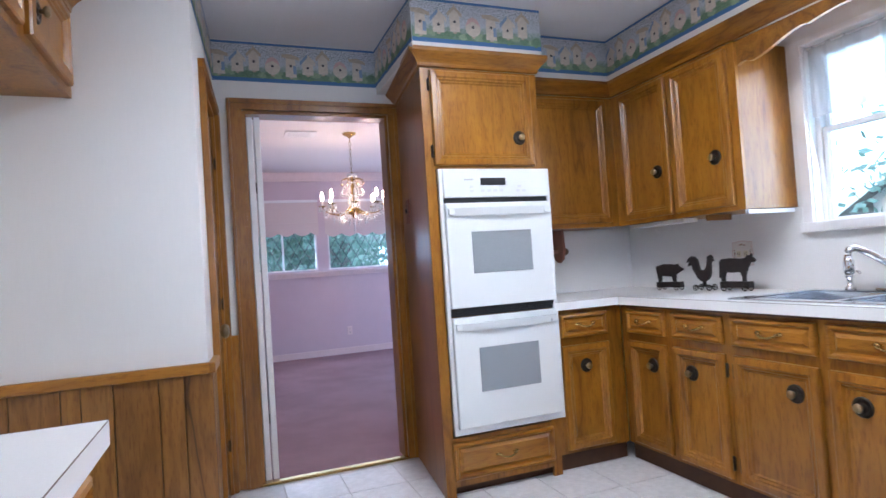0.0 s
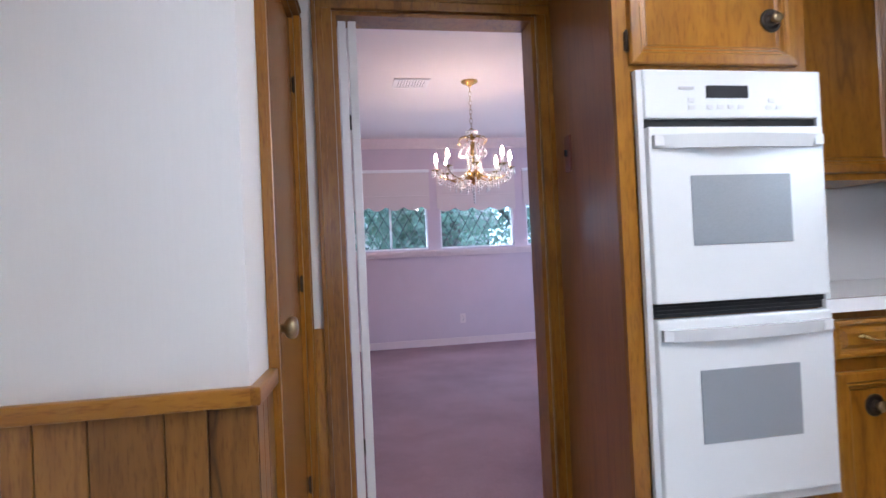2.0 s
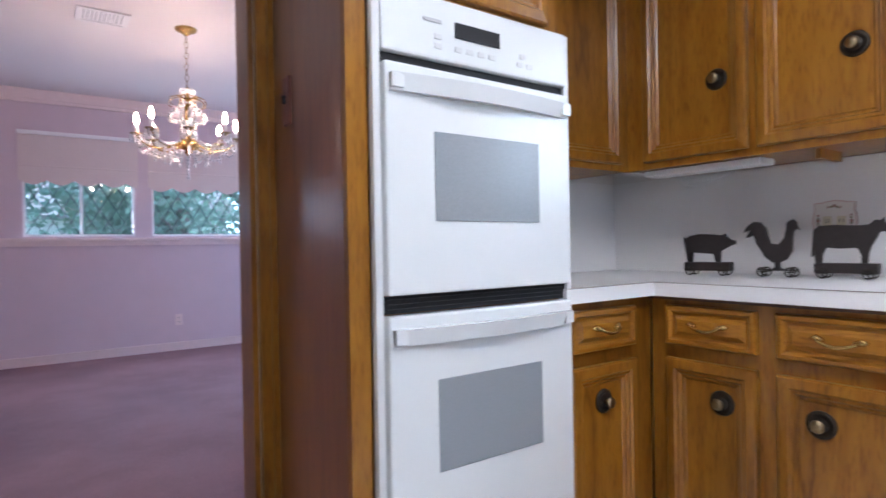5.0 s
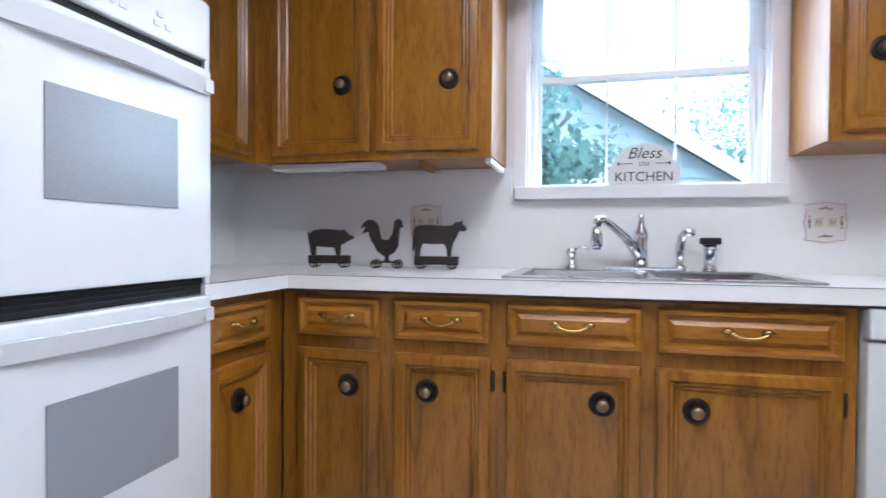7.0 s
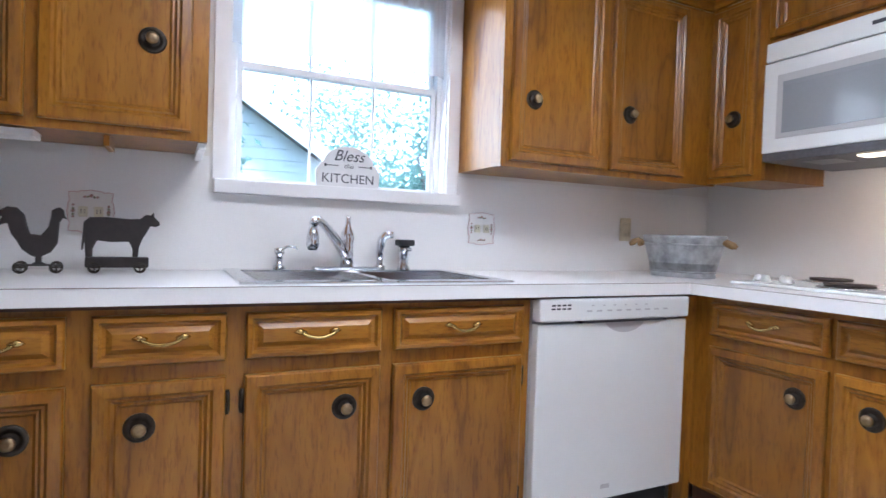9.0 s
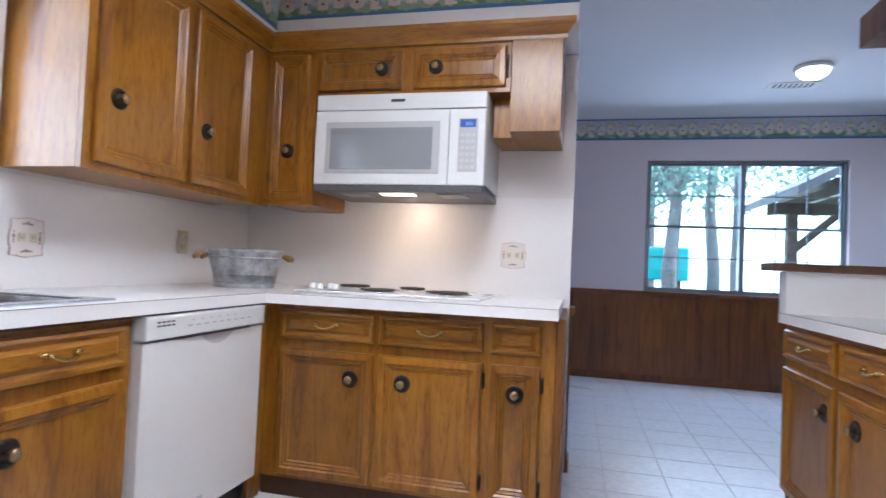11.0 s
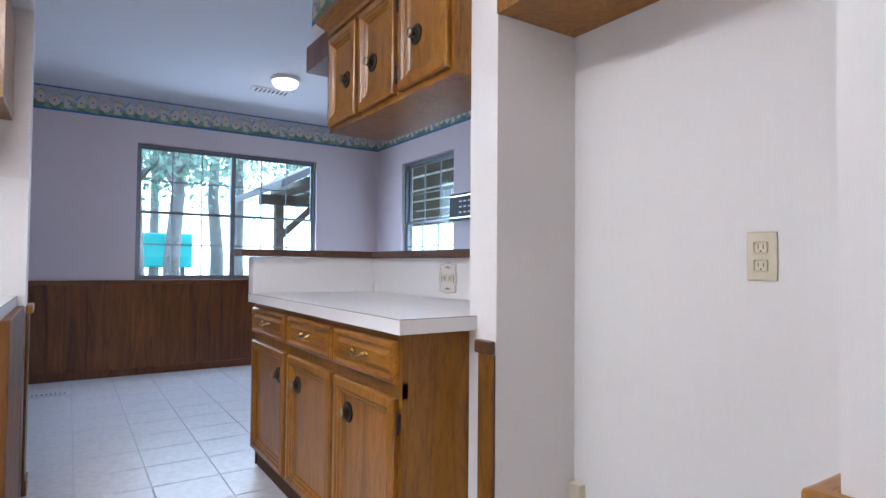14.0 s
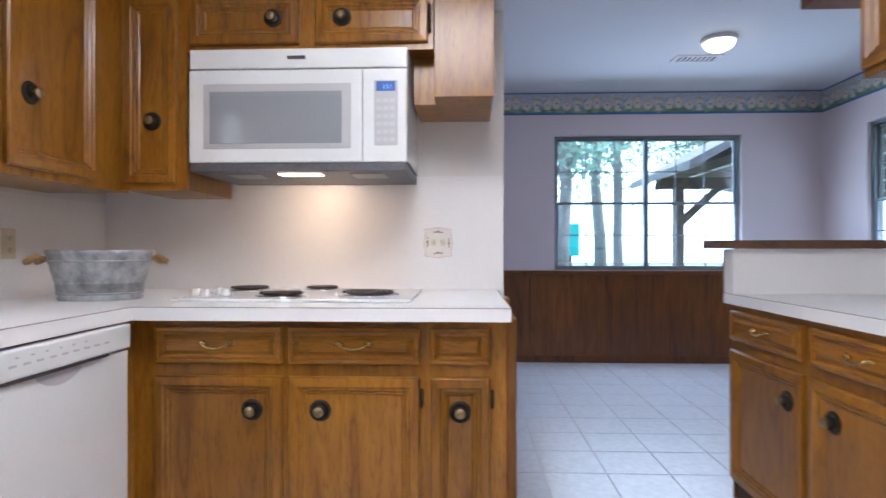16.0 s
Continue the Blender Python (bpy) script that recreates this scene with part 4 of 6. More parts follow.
def sash_window(name, m, w, z0, z1, units, cols, label, mat, bar_mat, mid=None, rowsn=2, bar=0.014, fr=0.03):
    """A frame with double-hung units; local x along the wall, y out of the room."""
    win = tagged(thing(name, m, label, "setting"), kind="structure")
    part("window_frame", boxes((0, w, 0, 0.07, z0, z0 + fr), (0, w, 0, 0.07, z1 - fr, z1), (0, fr, 0, 0.07, z0 + fr, z1 - fr), (w - fr, w, 0, 0.07, z0 + fr, z1 - fr)), mat, win)
    uw = (w - 2 * fr) / units
    zm = mid or (z0 + z1) / 2
    for k in range(units):
        a = fr + k * uw
        if k:
            part("mullion", boxes((a - 0.022, a + 0.022, -0.004, 0.069, z0 + fr, z1 - fr)), mat, win)
        for lo, hi, y in ((z0 + fr, zm + 0.012, 0.02), (zm - 0.012, z1 - fr, 0.045)):
            s = part("sash", boxes((a + 0.004, a + uw - 0.004, y - 0.011, y + 0.011, lo, lo + 0.022), (a + 0.004, a + uw - 0.004, y - 0.011, y + 0.011, hi - 0.024, hi), (a + 0.004, a + 0.024, y - 0.011, y + 0.011, lo + 0.022, hi - 0.024), (a + uw - 0.024, a + uw - 0.004, y - 0.011, y + 0.011, lo + 0.022, hi - 0.024)), mat, win)
            pane_grid(s, m, a + 0.024, a + uw - 0.024, lo + 0.022, hi - 0.024, cols, rowsn, bar, bar_mat, y)
    return win


sash_window("window_1", pose(4.03, 3.23, 0, 0, 0, -90), 0.87, 1.191, 2.069, 1, 3, "white double-hung sink window", white_paint, white_paint, 1.662, 1, 0.009, 0.028)
sash_window("window_2", pose(1.40, -2.14, 0, 0, 0, 180), 1.77, 0.886, 2.184, 2, 3, "wide grey metal double-hung breakfast window", alu, alu, 1.535, bar=0.011, fr=0.02)
sash_window("window_3", pose(-1.16, -1.5, 0, 0, 0, 90), 1.0, 0.951, 2.159, 1, 3, "grey metal double-hung side window", alu, alu, 1.5, bar=0.011)
# white casing and sill of the sink window
wc = tagged(thing("window_casing", pose(3.984, 3.23, 0, 0, 0, -90), "white painted casing and sill of the sink window", "setting"), kind="structure")
part("side_casing", boxes((-0.05, -0.001, -0.016, 0, 1.2262, 2.1)), white_paint, wc)
part("side_casing", boxes((0.871, 0.92, -0.016, 0, 1.226, 2.1)), white_paint, wc)
part("head_casing", boxes((-0.001, 0.871, -0.016, 0, 2.071, 2.1)), white_paint, wc)
part("window_sill", bbox(-0.045, 0.925, -0.05, 0.045, 1.176, 1.2255, 0.004), white_paint, wc)
part("window_lining", boxes((0.0, 0.008, 0.0, 0.045, 1.226, 2.069), (0.862, 0.87, 0.0, 0.045, 1.226, 2.069)), white_paint, wc)
structure("window_sill_breakfast", bbox(-0.40, 1.43, -2.14, -2.07, 0.862, 0.8855, 0.004), oak_dark, "dark oak sill of the breakfast window")

# sheer cafe curtain, upper half
bm = bmesh.new()
n = 60
cols_ = []
for k in range(n + 1):
    u = k / n
    yy = 2.37 + 0.85 * u
    xx = 4.006 + 0.008 * math.sin(u * 70)
    cols_.append([bm.verts.new((xx + 0.002 * math.sin(9 * z + u * 20), yy, z)) for z in (1.715 + 0.012 * abs(math.sin(u * 46)), 1.8, 1.92, 2.06)])
for a, b in zip(cols_, cols_[1:]):
    for j in range(3):
        bm.faces.new((a[j], b[j], b[j + 1], a[j + 1]))
sc = solid("sheer_curtain", bm, sheer, "white sheer curtain over the upper sash", "curtain")
sc.modifiers.new("cloth", "SOLIDIFY").thickness = 0.0012
rod = bmesh.new()
tube(rod, [(4.004, 2.36, 2.055), (4.004, 3.23, 2.055)], 0.006)
part("rod", rod, white_paint, sc)

# ---- appliances ----
dw = thing("dishwasher", pose(3.37, 2.30, 0, 0, 0, -90), "white dishwasher with a pocket handle under the worktop", "dishwasher")
W = 0.70
part("body", boxes((0.005, W - 0.005, 0.03, 0.58, 0.1, 0.852)), enamel, dw)
part("door", bbox(0.004, W - 0.004, -0.012, 0.029, 0.12, 0.762, 0.006), enamel, dw)
pn = part("control_panel", bbox(0.004, W - 0.004, -0.022, 0.029, 0.77, 0.848, 0.008), enamel, dw)
part("vent_slots", boxes(*[(0.05 + 0.022 * i, 0.065 + 0.022 * i, -0.0235, -0.0221, 0.812 + 0.012 * j, 0.818 + 0.012 * j) for i in range(4) for j in range(2)]), darkprint, pn)
for i in range(9):
    part("printed_mark", boxes((0.2 + 0.045 * i, 0.222 + 0.045 * i, -0.0235, -0.0221, 0.802, 0.808)), greyprint, pn)
for i in range(6):
    part("printed_mark", boxes((0.22 + 0.05 * i, 0.23 + 0.05 * i, -0.0235, -0.0221, 0.822, 0.826)), greyprint, pn)
part("seam", boxes((0.18, 0.58, -0.0228, 0.02, 0.7625, 0.7695)), darkprint, dw)
bm = bmesh.new()
pts = [(0.29 + 0.19 * u, -0.0125, 0.764 - 0.042 * math.sin(math.pi * u) ** 0.6) for u in np.linspace(0, 1, 17)]
slab(bm, pts, (0, 0.004, 0))
part("pocket_handle", bm, greyprint, dw, "recessed pocket handle")
part("toe_panel", boxes((0.01, W - 0.01, 0.05, 0.07, 0.0, 0.1)), black, dw)
part("badge", bbox(0.30, 0.34, -0.0135, -0.0121, 0.16, 0.175), greyprint, dw)

mw = thing("microwave", pose(3.332, 1.245, 1.412, 0, 0, 180), "white over-range microwave with a grey window", "microwave")
W, Hh = 0.85, 0.455
part("body", boxes((0, W, 0.03, 0.48, 0.02, Hh)), enamel, mw)
part("top_grille", bbox(0, W, 0, 0.029, 0.378, Hh, 0.006), enamel, mw)
md = part("door", bbox(0, 0.6785, -0.008, 0.029, 0.012, 0.372, 0.008), enamel, mw)
part("window_surround", bbox(0.06, 0.635, -0.0115, -0.0085, 0.065, 0.315, 0.001, 1), greyprint, md, "pale grey window surround")
part("window", bbox(0.085, 0.60, -0.0135, -0.012, 0.085, 0.285, 0.001, 1), mwglass, md)
part("window_shadow_line", boxes((0.085, 0.60, -0.0145, -0.0138, 0.268, 0.285)), ovenglass, md)
cpn = part("control_panel", bbox(0.68, W, -0.006, 0.029, 0.012, 0.372, 0.006), enamel, mw)
part("keypad", bbox(0.725, 0.815, -0.0085, -0.0065, 0.075, 0.325, 0.001, 1), greyprint, cpn, "pale grey keypad")
part("display", bbox(0.732, 0.806, -0.0105, -0.0088, 0.283, 0.32), display_glow, cpn, "blue clock display")
tx = bpy.data.curves.new("clock_digits", "FONT")
tx.body, tx.size, tx.align_x = "3:51", 0.022, "CENTER"
tx.materials.append(digit_glow)
t_ = new("clock_digits", tx)
t_.parent = cpn
t_.matrix_local = pose(0.775, -0.0112, 0.292, 90, 0, 0)
keys_mat = plain("keypad_keys", (0.52, 0.52, 0.53), 0.5, scale=20, amount=0.03)
for i in range(3):
    for j in range(6):
        part("key", bbox(0.733 + 0.026 * i, 0.752 + 0.026 * i, -0.0098, -0.0087, 0.09 + 0.03 * j, 0.105 + 0.03 * j), keys_mat, cpn)
part("badge", bbox(0.385, 0.455, -0.0022, -0.0005, 0.412, 0.426, 0.0005, 1), darkprint, mw, "dark maker's badge drawn as a bar")
part("underside", bbox(0.004, W - 0.004, -0.004, 0.47, -0.022, 0.0115, 0.003, 1), plain("dark_grey_metal", (0.12, 0.12, 0.13), 0.45, 0.3, 60, 0.2), mw, "grey metal underside")
for x in (0.12, 0.62):
    part("grease_filter", boxes((x, x + 0.13, 0.06, 0.2, -0.0255, -0.0222)), plain("filter_mesh", (0.3, 0.3, 0.3), 0.4, 0.6, 200, 0.5), mw)
part("hood_lamp", bbox(0.33, 0.50, 0.05, 0.12, -0.0265, -0.0222, 0.001, 1), hood_glow, mw, "lit hood lamp")
hl = new("hood_light", bpy.data.lights.new("hood_light", "AREA"))
hl.data.shape, hl.data.size, hl.data.size_y, hl.data.energy, hl.data.color = "RECTANGLE", 0.16, 0.06, 0.5, (1, 0.7, 0.46)
hl.matrix_world = look((2.92, 1.0, 1.388), (2.92, 0.85, 1.0))

ck = thing("cooktop", pose(2.88, 1.18, CT + 0.0008), "white electric cooktop with four black coil burners", "cooktop")
part("pan", bbox(-0.43, 0.43, -0.3, 0.25, 0, 0.012, 0.005), enamel, ck)
for bx, by, br in ((0.31, -0.19, 0.085), (0.07, 0.12, 0.085), (-0.0, -0.22, 0.07), (-0.25, 0.05, 0.105)):
    bm = bmesh.new()
    lathe(bm, [(br + 0.012, 0.0125), (br + 0.012, 0.016), (br, 0.017), (br - 0.004, 0.0135)], (bx, by, 0), "z", 28)
    bw = part("drip_bowl", bm, chrome, ck, "bright drip bowl ring")
    bm = bmesh.new()
    tn = 90
    tube(bm, [(bx + (0.018 + (br - 0.022) * k / tn) * math.cos(k / tn * 8 * math.pi), by + (0.018 + (br - 0.022) * k / tn) * math.sin(k / tn * 8 * math.pi), 0.023) for k in range(tn + 1)], 0.0055, 6)
    part("burner_coil", bm, iron, bw, "black coil element")
for kx, ky in ((0.40, 0.12), (0.345, 0.16), (0.33, 0.07), (0.285, 0.12)):
    bm = bmesh.new()
    lathe(bm, [(0.022, 0.0125), (0.021, 0.02), (0.017, 0.024), (0.015, 0.038), (0.005, 0.04)], (kx, ky, 0), "z", 16)
    part("control_knob", bm, enamel, ck)

# ---- sink and taps ----
sk = thing("sink", pose(0, 0, 0), "double-bowl stainless steel sink let into the worktop", "sink")
rim = bmesh.new()
for b in ((3.40, 3.455, 2.37, 3.24), (3.875, 3.945, 2.37, 3.24), (3.455, 3.875, 2.37, 2.42), (3.455, 3.875, 3.19, 3.24), (3.455, 3.875, 2.79, 2.82)):
    box(rim, *b, CT + 0.001, CT + 0.008)
part("rim", rim, steel, sk)
for y0, y1 in ((2.42, 2.79), (2.82, 3.19)):
    bm = bmesh.new()
    t4 = [(3.473, y0 + 0.002), (3.865, y0 + 0.002), (3.865, y1 - 0.002), (3.473, y1 - 0.002)]
    a = [bm.verts.new((x, y, CT + 0.002)) for x, y in t4]
    cx, cy = 3.67, (y0 + y1) / 2
    b = [bm.verts.new((cx + (x - cx) * 0.9, cy + (y - cy) * 0.9, CT - 0.17)) for x, y in t4]
    for k in range(4):
        bm.faces.new((a[k], a[(k + 1) % 4], b[(k + 1) % 4], b[k]))
    bm.faces.new(b)
    bowl = part("bowl", bm, steel, sk)
    bowl.modifiers.new("sheet", "SOLIDIFY").thickness = 0.0012
    bm = bmesh.new()
    lathe(bm, [(0.035, CT - 0.1695), (0.03, CT - 0.167), (0.01, CT - 0.168)], (cx, cy, 0), "z", 16)
    part("drain", bm, chrome, sk)

TAP = CT + 0.0085
fc = thing("kitchen_faucet", pose(3.905, 2.80, TAP), "chrome pull-out kitchen faucet with a swung spout", "faucet")
part("base_plate", bbox(-0.025, 0.025, -0.13, 0.13, 0, 0.012, 0.006), chrome, fc)
bm = bmesh.new()
lathe(bm, [(0.026, 0.012), (0.024, 0.05), (0.022, 0.1), (0.026, 0.12), (0.024, 0.14), (0.012, 0.165), (0.009, 0.19), (0.01, 0.2), (0.003, 0.206)], (0, -0.0, 0), "z", 18)
part("body", bm, chrome, fc)
bm = bmesh.new()
tube(bm, [(-0.005, 0.01, 0.06), (-0.04, 0.06, 0.12), (-0.08, 0.11, 0.165), (-0.105, 0.14, 0.185), (-0.12, 0.155, 0.18), (-0.124, 0.16, 0.165)], [0.02, 0.017, 0.015, 0.015, 0.016, 0.016], 12)
sp = part("spout", bm, chrome, fc)
bm = bmesh.new()
lathe(bm, [(0.013, 0.16), (0.02, 0.13), (0.022, 0.09), (0.018, 0.082)], (-0.124, 0.16, 0), "z", 14)
part("spray_head", bm, chrome, sp)
bm = bmesh.new()
lathe(bm, [(0.018, 0.0815), (0.014, 0.076)], (-0.124, 0.16, 0), "z", 14)
part("nozzle", bm, black, sp)
so = thing("soap_pump", pose(3.915, 3.05, TAP), "small chrome soap pump beside the faucet", "soap pump")
bm = bmesh.new()
lathe(bm, [(0.022, 0), (0.022, 0.012), (0.012, 0.016), (0.012, 0.05), (0.018, 0.055), (0.018, 0.075), (0.006, 0.08)], (0, 0, 0), "z", 14)
part("body", bm, chrome, so)
bm = bmesh.new()
tube(bm, [(0, 0, 0.07), (-0.015, -0.03, 0.085), (-0.02, -0.055, 0.08), (-0.02, -0.06, 0.072)], 0.005)
part("nozzle", bm, chrome, so)
hs = thing("side_sprayer", pose(3.915, 2.665, TAP), "chrome side sprayer standing in its holder", "sprayer")
bm = bmesh.new()
lathe(bm, [(0.022, 0), (0.022, 0.015), (0.014, 0.02)], (0, 0, 0), "z", 14)
part("holder", bm, chrome, hs)
bm = bmesh.new()
tube(bm, [(0, 0, 0.018), (0.002, 0.0, 0.07), (-0.004, -0.006, 0.12), (-0.02, -0.022, 0.14), (-0.035, -0.04, 0.136)], [0.012, 0.015, 0.018, 0.018, 0.013], 10)
part("body", bm, chrome, hs)
ag = thing("water_filter_tap", pose(3.915, 2.565, TAP), "short chrome and black filtered-water tap", "tap")
bm = bmesh.new()
lathe(bm, [(0.026, 0), (0.024, 0.01), (0.02, 0.02), (0.02, 0.07), (0.024, 0.075), (0.024, 0.095)], (0, 0, 0), "z", 16)
part("body", bm, chrome, ag)
part("lever", bbox(-0.04, 0.02, -0.032, 0.032, 0.0955, 0.12, 0.006), black, ag, "black lever")
part("outlet", bbox(-0.06, -0.02, -0.012, 0.012, 0.075, 0.09, 0.005), chrome, ag)

# ---- things on the worktop ----
sg = thing("kitchen_sign", pose(3.962, 2.79, 1.2262, 0, 0, -90), "white arched wooden sign lettered in grey", "sign")
bm = bmesh.new()
pts = [(-0.128, -0.006, 0)] + [(-0.128 + 0.006 * math.sin(q * 3), -0.006, q * 0.03) for q in (1, 2)]
pts = [(-0.125, -0.006, 0), (-0.128, -0.006, 0.06), (-0.11, -0.006, 0.085)] + [(-0.1 * math.cos(q), -0.006, 0.085 + 0.072 * math.sin(q)) for q in np.linspace(0.1, math.pi - 0.1, 15)] + [(0.11, -0.006, 0.085), (0.128, -0.006, 0.06), (0.125, -0.006, 0)]
slab(bm, pts, (0, 0.012, 0))
part("board", bm, plain("sign_board_paint", (0.72, 0.71, 0.71), 0.6, scale=20, amount=0.08), sg)
for body, size, z, sh in (("Bless", 0.06, 0.1, 0.35), ("this", 0.027, 0.072, 0.3), ("KITCHEN", 0.05, 0.015, 0.0)):
    t = bpy.data.curves.new("lettering", "FONT")
    t.body, t.size, t.align_x, t.shear, t.extrude = body, size, "CENTER", sh, 0.0006
    t.materials.append(darkprint)
    o = new("lettering", t)
    o.parent = sg
    o.matrix_local = pose(0, -0.0075, z, 90, 0, 0)
part("arrow", boxes((-0.095, -0.04, -0.0075, -0.0062, 0.079, 0.082), (-0.095, -0.087, -0.0075, -0.0062, 0.075, 0.086)), darkprint, sg)
part("arrow", boxes((0.04, 0.095, -0.0075, -0.0062, 0.079, 0.082), (0.087, 0.095, -0.0075, -0.0062, 0.075, 0.086)), darkprint, sg)


def figure(name, m, outline, base_w, base_h, label, wheels=True):
    """A black painted animal silhouette on a wheeled plinth; local x along its length."""
    f = thing(name, m, label, "figurine", "animal figures on the worktop")
    bm = bmesh.new()
    slab(bm, [(x, -0.009, z) for x, z in outline], (0, 0.018, 0))
    bmesh.ops.recalc_face_normals(bm, faces=bm.faces)
    sharp = [e for e in bm.edges if len(e.link_faces) == 2 and e.calc_face_angle(0) > 1.2]
    bmesh.ops.bevel(bm, geom=sharp, offset=0.004, segments=2, profile=0.6, affect="EDGES")
    part("body", bm, iron, f)
    if base_h:
        part("plinth", bbox(-base_w / 2, base_w / 2, -0.02, 0.02, 0.018, 0.018 + base_h, 0.003), iron, f)
    else:
        part("plinth", bbox(-base_w / 2, base_w / 2, -0.012, 0.012, 0.022, 0.027, 0.002, 1), iron, f)
    for x in (-base_w * 0.36, base_w * 0.36):
        for y in (-0.023, 0.023):
            bm = bmesh.new()
            tube(bm, [(x + 0.015 * math.cos(q), y, 0.018 + 0.015 * math.sin(q)) for q in np.linspace(0, 2 * math.pi, 15)], 0.0026, 6)
            tube(bm, [(x - 0.014, y, 0.018), (x + 0.014, y, 0.018)], 0.0016, 5)
            tube(bm, [(x, y, 0.004), (x, y, 0.032)], 0.0016, 5)
            part("wheel", bm, bronze, f)
    return f


PIG = [(-0.075, 0.05), (-0.058, 0.05), (-0.056, 0.085), (0.02, 0.08), (0.028, 0.05), (0.044, 0.05), (0.046, 0.09), (0.06, 0.098), (0.085, 0.112), (0.097, 0.116), (0.098, 0.127), (0.08, 0.132), (0.066, 0.145), (0.062, 0.155), (0.05, 0.148), (0.02, 0.152), (-0.03, 0.155), (-0.068, 0.148), (-0.084, 0.135), (-0.09, 0.145), (-0.087, 0.12), (-0.082, 0.09)]
ROO = [(-0.018, 0.027), (0.02, 0.027), (0.008, 0.034), (0.008, 0.05), (0.03, 0.062), (0.046, 0.088), (0.048, 0.12), (0.05, 0.15), (0.058, 0.165), (0.07, 0.158), (0.062, 0.172), (0.06, 0.186), (0.05, 0.196), (0.04, 0.192), (0.03, 0.185), (0.028, 0.165), (0.022, 0.135), (0.005, 0.112), (-0.02, 0.115), (-0.028, 0.14), (-0.034, 0.17), (-0.052, 0.19), (-0.075, 0.192), (-0.095, 0.178), (-0.108, 0.155), (-0.085, 0.165), (-0.1, 0.135), (-0.074, 0.145), (-0.066, 0.115), (-0.05, 0.09), (-0.04, 0.07), (-0.018, 0.052), (-0.008, 0.048), (-0.008, 0.034)]
COW = [(-0.085, 0.05), (-0.066, 0.05), (-0.066, 0.075), (-0.055, 0.1), (-0.02, 0.096), (0.03, 0.098), (0.04, 0.075), (0.04, 0.05), (0.056, 0.05), (0.058, 0.08), (0.066, 0.105), (0.08, 0.13), (0.088, 0.148), (0.104, 0.146), (0.116, 0.152), (0.114, 0.162), (0.1, 0.176), (0.098, 0.192), (0.09, 0.182), (0.076, 0.184), (0.06, 0.17), (0.03, 0.168), (-0.03, 0.172), (-0.075, 0.17), (-0.09, 0.155), (-0.094, 0.1), (-0.096, 0.07), (-0.091, 0.07), (-0.087, 0.1)]
figure("pig_figure", pose(3.77, 3.985, CT + 0.001, 0, 0, -82), PIG, 0.165, 0.032, "black painted pig silhouette on a wheeled plinth")
figure("rooster_figure", pose(3.80, 3.755, CT + 0.001, 0, 0, -84), ROO, 0.12, 0.0, "black painted rooster silhouette on wire wheels")
figure("cow_figure", pose(3.81, 3.555, CT + 0.001, 0, 0, -86), COW, 0.17, 0.032, "black painted cow silhouette on a wheeled plinth")


def plate(m, label, sockets="outlet"):
    """A scalloped ceramic cover plate with a printed flower wreath; local face towards -y."""
    p = thing("cover_plate", m, label, "outlet", "ceramic cover plates")
    bm = bmesh.new()
    pts = []
    for q in np.linspace(0, 2 * math.pi, 49)[:-1]:
        c, s = math.cos(q), math.sin(q)
        r = 1 / max(abs(c) / 0.068, abs(s) / 0.072)
        r *= 1 - 0.05 * abs(math.sin(4 * q)) - (0.07 if abs(c * s) > 0.42 else 0)
        pts.append((r * c, -0.008, r * s))
    slab(bm, pts, (0, 0.0075, 0))
    part("plate", bm, ceramic, p)
    for x in (-0.022, 0.022):
        s = part("socket", bbox(x - 0.013, x + 0.013, -0.011, -0.0082, -0.017, 0.017, 0.004), ivory, p)
        part("slots", boxes((x - 0.006, x - 0.004, -0.0118, -0.0111, -0.006, 0.008), (x + 0.004, x + 0.006, -0.0118, -0.0111, -0.006, 0.008)), darkprint, s)
    rimb = bmesh.new()
    tube(rimb, [(x * 0.985, -0.0082, z * 0.985) for x, y, z in pts + pts[:1]], 0.0016, 5)
    part("rim", rimb, house_pink, p)
    random.seed(3)
    for k in range(4):
        q = math.pi / 2 * k
        for j in range(5):
            u = (j - 2) * 0.009
            cx, cz = 0.05 * math.cos(q) - u * math.sin(q), 0.05 * math.sin(q) + u * math.cos(q)
            bm = bmesh.new()
            lathe(bm, [(0.006 if j == 2 else 0.0042, 0.0082), (0.002, 0.0092)], (cx, 0, cz + random.uniform(-0.003, 0.003)), "-y", 7)
            part("printed_flower", bm, rose if j % 2 == 0 else leaf_print, p)
    return p


plate(pose(3.978, 2.18, 1.085, 0, 0, -90), "ceramic flower-printed cover plate beside the sink window")
plate(pose(3.978, 3.645, 1.09, 0, 0, -90), "ceramic flower-printed cover plate behind the figures")
plate(pose(2.385, 0.7625, 1.12, 0, 0, 180), "ceramic flower-printed outlet plate beside the cooktop")
plate(pose(0.449, 1.75, 0.995, 0, 0, 90), "ceramic flower-printed outlet plate above the peninsula")


def outlet(m, label, mat=None, w=0.07, h=0.115):
    o = thing("wall_outlet", m, label, "outlet", "wall outlets")
    part("plate", bbox(-w / 2, w / 2, -0.006, -0.0005, -h / 2, h / 2, 0.003), mat or ivory, o)
    for z in (-0.022, 0.022):
        s = part("socket", bbox(-0.016, 0.016, -0.009, -0.0062, z - 0.014, z + 0.014, 0.005), mat or ivory, o)
        part("slots", boxes((-0.007, -0.005, -0.0096, -0.0091, z - 0.004, z + 0.007), (0.005, 0.007, -0.0096, -0.0091, z - 0.004, z + 0.007), (-0.002, 0.002, -0.0096, -0.0091, z - 0.011, z - 0.007)), darkprint, s)
    return o


